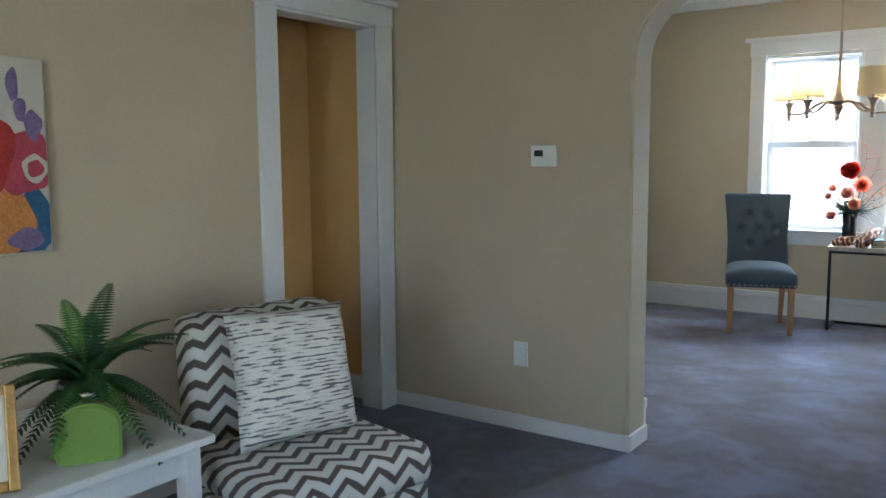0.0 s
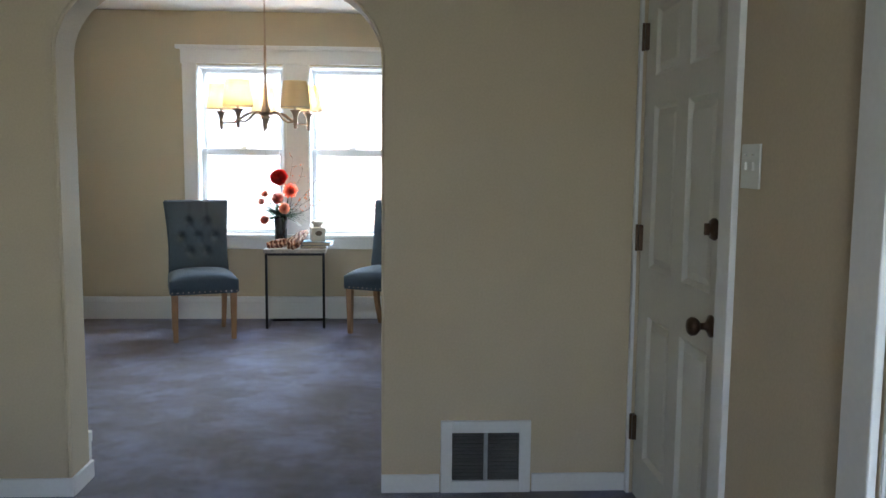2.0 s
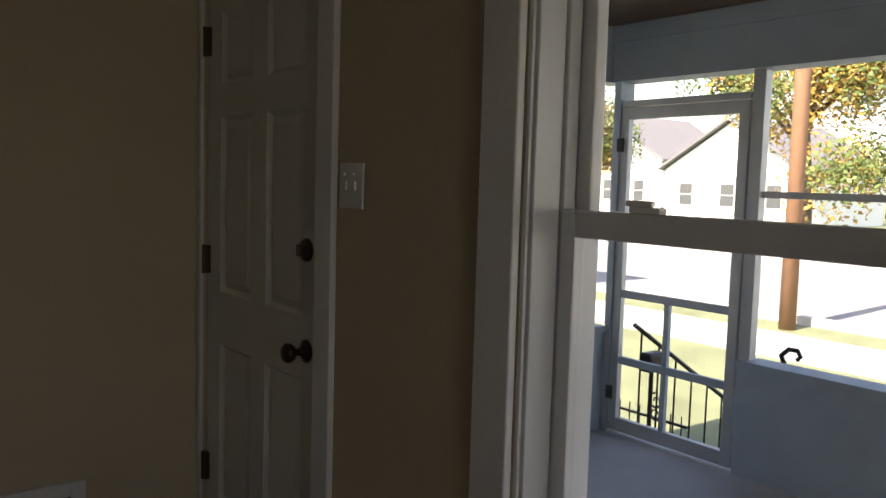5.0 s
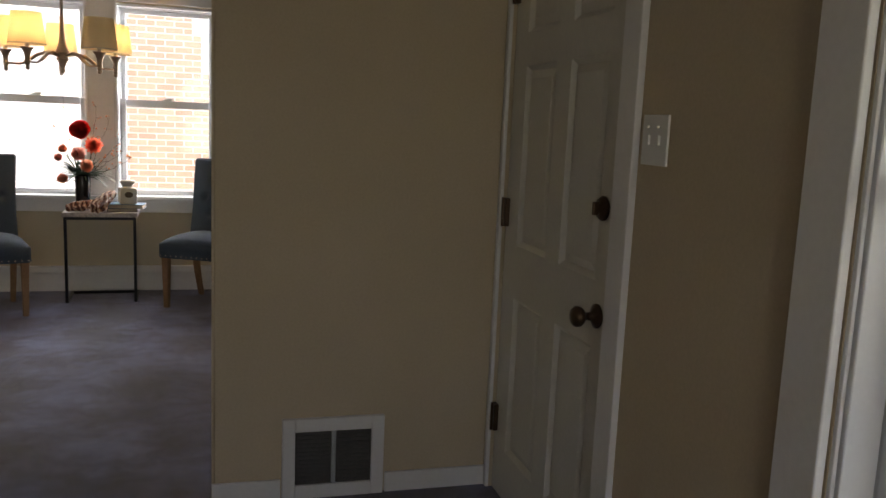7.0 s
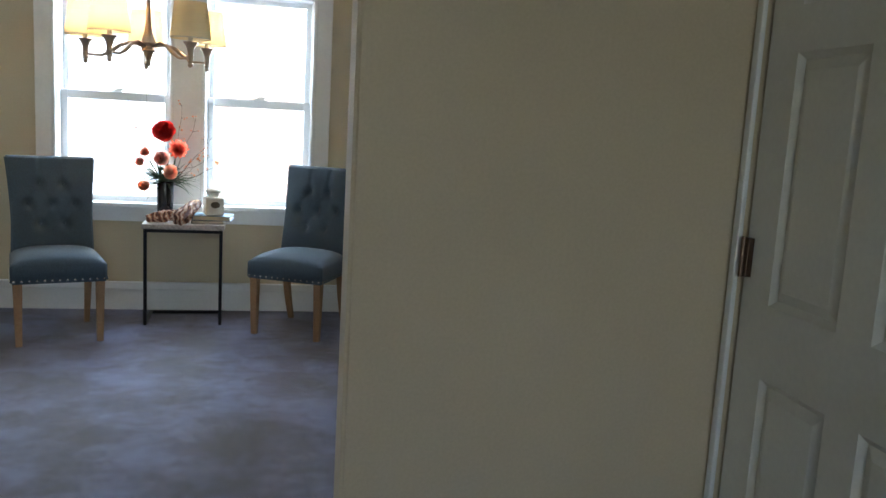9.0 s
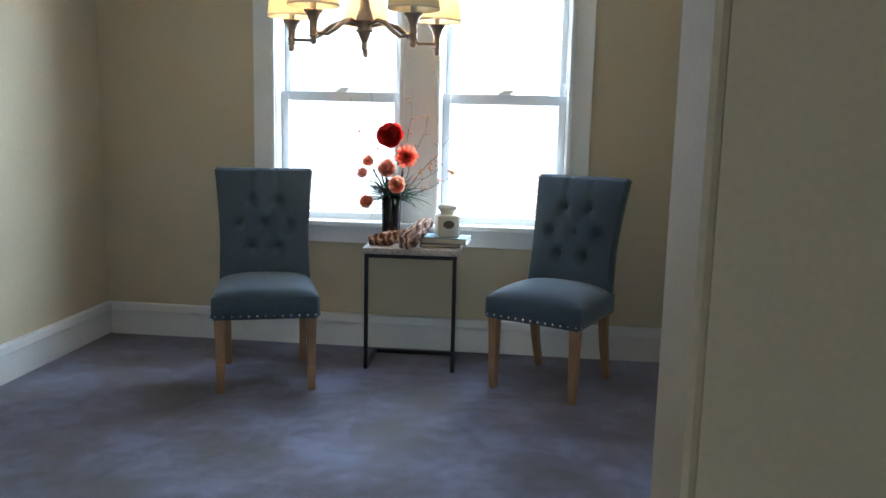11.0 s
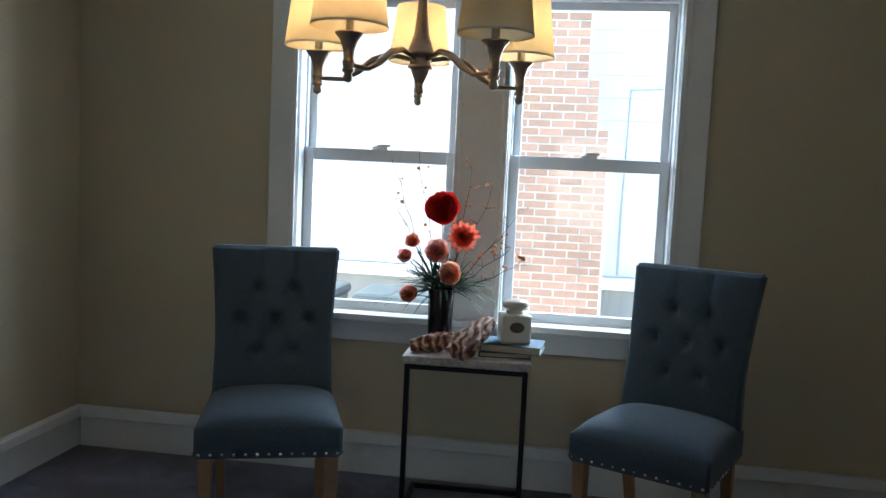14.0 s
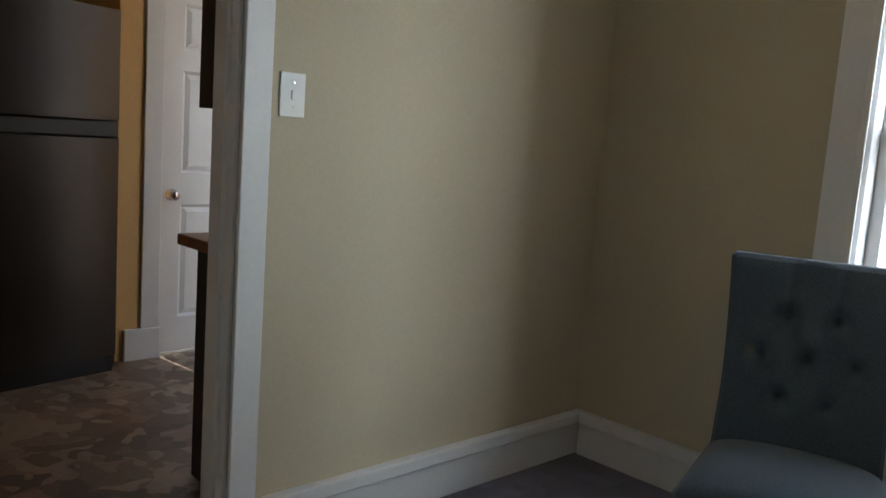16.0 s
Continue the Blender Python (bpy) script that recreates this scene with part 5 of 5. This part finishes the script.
part("post", tube([(0, 0, -0.54), (0, 0, 0.01)], 0.014, 8), BLACK, ml)
fe = thing("iron_fence", "low black iron picket fence with a scroll ornament", "fence")
for z in (-0.46, -0.58):
    part("rail", boxed((6.3, 0.75, z), (6.32, 8.0, z + 0.02)), BLACK, fe)
pm = mesh_of(tube([(0, 0, GZ), (0, 0, -0.38)], [0.006, 0.006], 6), BLACK, "picket")
for k in range(72):
    o = new("picket", pm)
    o.parent = fe
    o.location = (6.31, 0.8 + k * 0.1, 0)
sbm = bmesh.new()
for sg in (-1, 1):
    tube([(6.29, 1.03 + sg * (0.02 + 0.05 * i / 14) * math.cos(i * 0.55), -0.36 + (0.02 + 0.05 * i / 14) * math.sin(i * 0.55) + sg * 0.05) for i in range(15)], 0.008, 6, sbm)
part("scroll", sbm, BLACK, fe)
up = thing("utility_pole", "tall brown wooden utility pole by the street", "utility pole", pose(12.3, 3.38, GZ))
part("pole", lathe([(0.12, 0), (0.11, 4), (0.09, 8.5)], 14), POLE, up, smooth=True)
part("cross_arm", boxed((-0.06, -1.1, 7.7), (0.06, 1.1, 7.82)), POLE, up)


def tree(name, label, at, height, crown, seed, mats, leaves):
    t = thing(name, label, "tree", pose(*at))
    g = random.Random(seed)
    bm = tube([(0, 0, 0), (0.1, 0, height * 0.2), (0, 0.1, height * 0.42), (0.1, 0, height * 0.8)], [0.28, 0.22, 0.16, 0.05], 10)
    clumps = []
    for k in range(16):
        a, e = g.uniform(0, 6.28), g.uniform(0.15, 1.2)
        b0 = Vector((0, 0, height * g.uniform(0.2, 0.6)))
        b1 = b0 + Vector((math.cos(a) * math.cos(e), math.sin(a) * math.cos(e), math.sin(e))) * crown * g.uniform(0.6, 1.0)
        tube([b0, b0.lerp(b1, 0.5) + Vector((0, 0, 0.15)), b1], [0.09, 0.05, 0.02], 6, bm)
        clumps += [b1, b0.lerp(b1, 0.65)]
    part("trunk", bm, BARK, t)
    for mi, mat in enumerate(mats):
        verts, faces = [], []
        for c in clumps[mi::len(mats)] * 1:
            rc = crown * g.uniform(0.22, 0.4)
            for _ in range(leaves):
                v = Vector((g.gauss(0, 1), g.gauss(0, 1), g.gauss(0, 0.8))).normalized() * rc * g.random() ** 0.4
                p = c + v
                u = Vector((g.uniform(-1, 1), g.uniform(-1, 1), g.uniform(-1, 1))).normalized()
                w = u.orthogonal().normalized()
                s = g.uniform(0.05, 0.11)
                i0 = len(verts)
                verts += [p - u * s, p + w * s * 0.6, p + u * s, p - w * s * 0.6]
                faces.append((i0, i0 + 1, i0 + 2, i0 + 3))
        me = bpy.data.meshes.new("crown")
        me.from_pydata([tuple(v) for v in verts], [], faces)
        me.materials.append(mat)
        o = new("crown", me)
        o.parent = t
        o["kind"] = "stuff"
        o["label"] = "green leafy crown" if mi == 0 else "golden autumn leaves"
    return t


tree("tree", "broad street tree turning gold in autumn", (24.5, 10.0, GZ), 9.0, 3.8, 3, [FOLI, FOLI2], 700)
tree("tree", "green street tree beyond the houses", (30.0, 24.0, GZ), 8.0, 3.0, 5, [FOLI, FOLI2], 420)


def house(name, label, x, y0, y1, depth, wallh, material, wins):
    h = thing(name, label, "house", pose(x, 0, GZ))
    bm = boxed((0, y0, 0), (depth, y1, wallh))
    part("wall", bm, material, h)
    lap = bmesh.new()
    z = 0.3
    while z < wallh - 0.1:
        box(lap, (-0.02, y0, z), (0, y1, z + 0.02))
        z += 0.2
    part("siding_laps", lap, material, h)["kind"] = "stuff"
    bm = bmesh.new()
    ym, e = (y0 + y1) / 2, 0.4
    pk = wallh + (y1 - y0) * 0.32
    pts = [(y0 - e, wallh - 0.1), (ym, pk), (y1 + e, wallh - 0.1)]
    a = [bm.verts.new((-e, y, z)) for y, z in pts] + [bm.verts.new((depth + e, y, z)) for y, z in pts]
    b = [bm.verts.new((-e, y, z + 0.15)) for y, z in pts] + [bm.verts.new((depth + e, y, z + 0.15)) for y, z in pts]
    for s in (a, b):
        bm.faces.new((s[0], s[1], s[4], s[3]))
        bm.faces.new((s[1], s[2], s[5], s[4]))
    for i, j in ((0, 1), (1, 2), (3, 4), (4, 5), (0, 3), (2, 5)):
        bm.faces.new((a[i], a[j], b[j], b[i]))
    bmesh.ops.recalc_face_normals(bm, faces=bm.faces)
    part("roof", bm, ROOFM, h)
    bm = bmesh.new()
    g0 = [bm.verts.new(p) for p in ((0.0, y0, wallh), (0.0, y1, wallh), (0.0, ym, pk - 0.12))]
    g1 = [bm.verts.new(p) for p in ((depth, y0, wallh), (depth, y1, wallh), (depth, ym, pk - 0.12))]
    bm.faces.new(g0), bm.faces.new(g1)
    part("gable", bm, material, h)
    for y, z, w, hh in wins:
        wn_ = part("window", boxed((-0.05, y - w / 2 - 0.08, z - 0.08), (0.0, y + w / 2 + 0.08, z + hh + 0.08)), WHITE, h)
        part("pane", boxed((-0.06, y - w / 2, z), (-0.052, y + w / 2, z + hh / 2 - 0.02)), WINDARK, wn_)
        part("pane", boxed((-0.06, y - w / 2, z + hh / 2 + 0.02), (-0.052, y + w / 2, z + hh)), WINDARK, wn_)
    return h


WINDARK = base("dark_window_pane", (0.08, 0.09, 0.10), 0.1, vary=0.05)
house("house", "white sided house with a grey gabled roof across the street", 44, 21, 30, 10, 3.2, SIDING, [(22.5, 1.0, 0.9, 1.3), (25.5, 1.0, 0.9, 1.3), (28.4, 1.0, 0.9, 1.3)])
house("house", "cream sided house beyond a lawn across the street", 50, 35, 46, 10, 4.0, SIDING, [(37, 1.0, 0.9, 1.5), (40, 1.0, 0.9, 1.5), (43, 1.0, 0.9, 1.5)])
house("house", "pale blue sided house behind the street tree", 33, -2, 9, 10, 4.8, SIDEBLUE, [(0, 1.0, 0.9, 1.5), (3, 1.0, 0.9, 1.5), (6, 1.0, 0.9, 1.5)])
house("house", "white sided house down the street", 31, -18, -6, 10, 4.8, SIDING, [(-15, 1.0, 0.9, 1.5), (-10, 1.0, 0.9, 1.5)])

# neighbouring house seen from the dining room
NY = 8.45
nh = thing("neighbour_house", "white sided neighbouring house with a red brick chimney", "house")
part("wall", boxed((-12, NY + 0.02, 0.42), (9, NY + 6, 5.2)), SIDING, nh, "white lapped siding wall")
part("foundation_wall", boxed((-12, NY + 0.05, GZ), (9, NY + 6, 0.418)), CONC, nh, "concrete foundation wall")
part("ledge", boxed((-12, NY - 0.10, 0.30), (9, NY + 0.05, 0.42), 0.01), SIDING, nh, "white sill board")
part("downpipe", tube([(1.36, NY - 0.05, 0.45), (1.36, NY - 0.05, 1.1), (1.38, NY - 0.05, 2.25), (2.3, NY - 0.04, 2.3)], 0.012, 8), ALU, nh, "thin grey cable conduit")
lapm = mesh_of(boxed((-10.5, -0.006, 0), (10.5, 0.012, 0.215)), SIDING, "siding_board")
for k in range(22):
    o = new("siding_board", lapm)
    o.parent = nh
    o.matrix_basis = pose(-1.5, NY, 0.43 + k * 0.218, -2.2)
part("roof", boxed((-12.6, NY - 0.5, 5.2), (9.6, NY + 6.6, 5.4)), ROOFM, nh)
part("soffit", boxed((-12.6, NY - 0.5, 5.12), (9.6, NY + 0.02, 5.2)), SIDING, nh)
CF = 8.0
part("chimney_core", boxed((0.02, CF + 0.012, GZ), (0.98, NY + 0.02, 6.4)), MORTAR, nh, "pale mortar core of the chimney")
bm = bmesh.new()
f = bm.faces.new([bm.verts.new((x, CF + 0.012, z)) for x, z in ((0.97, GZ), (1.20, GZ), (1.20, 1.40), (1.0, 2.35), (0.97, 2.35))])
r = bmesh.ops.extrude_face_region(bm, geom=[f])
bmesh.ops.translate(bm, verts=[v for v in r["geom"] if isinstance(v, bmesh.types.BMVert)], vec=(0, NY - CF, 0))
bmesh.ops.recalc_face_normals(bm, faces=bm.faces)
part("chimney_shoulder", bm, MORTAR, nh)
for nm, xs in (("bin", -1.25), ("bin", -0.45)):
    bn = thing("wheeled_bin", "dark grey wheeled rubbish bin by the neighbouring house", "bin", pose(xs, 6.6, GZ + 0.02))
    bm = bmesh.new()
    a = [bm.verts.new(p) for p in ((-0.22, -0.25, 0.03), (0.22, -0.25, 0.03), (0.22, 0.25, 0.03), (-0.22, 0.25, 0.03))]
    b = [bm.verts.new(p) for p in ((-0.29, -0.32, 0.95), (0.29, -0.32, 0.95), (0.29, 0.32, 0.95), (-0.29, 0.32, 0.95))]
    bm.faces.new(a[::-1]), bm.faces.new(b)
    for i in range(4):
        bm.faces.new((a[i], a[(i + 1) % 4], b[(i + 1) % 4], b[i]))
    part("bin_body", bm, BINM, bn)
    part("lid", boxed((-0.32, -0.35, 0.95), (0.32, 0.35, 1.04), 0.04), BINM, bn)
    for s in (-0.2, 0.2):
        bm = lathe([(0.001, -0.03), (0.1, -0.03), (0.1, 0.03), (0.001, 0.03)], 14)
        bmesh.ops.transform(bm, matrix=pose(s, 0.27, 0.1, 0, 90), verts=bm.verts)
        part("wheel", bm, BLACK, bn)

# chimney bricks, the lowest detail last
bw, bh, jt = 0.200, 0.060, 0.016
bmesh_brick = mesh_of(boxed((0, 0, 0), (bw, 0.05, bh), 0.002), BRICKM, "brick")
half_brick = mesh_of(boxed((0, 0, 0), (bw / 2 - jt / 2, 0.05, bh), 0.002), BRICKM, "brick")
row, z, made = 0, 0.02, 0
far = bmesh.new()
while z < 5.0:
    right = 1.21 if z < 1.40 else (1.21 - (z - 1.40) * 0.21 if z < 2.35 else 1.0)
    x = 0.0 if row % 2 == 0 else -0.0
    first = True
    while x < right - 0.03:
        me, w = (half_brick, bw / 2 - jt / 2) if (first and row % 2) else (bmesh_brick, bw)
        if x + w > right + 0.02:
            me, w = half_brick, bw / 2 - jt / 2
            if x + w > right + 0.04:
                break
        if z < 3.0 and made < 290:
            o = new("brick", me)
            o.parent = nh
            o.location = (x, CF + 0.004 + random.uniform(-0.003, 0.002), z)
            made += 1
        else:
            box(far, (x, CF, z), (x + w, CF + 0.05, z + bh))
        x += w + jt
        first = False
    z += bh + jt
    row += 1
tagged(part("brick_courses", far, BRICKM, nh, "red brick courses higher up"), kind="stuff")
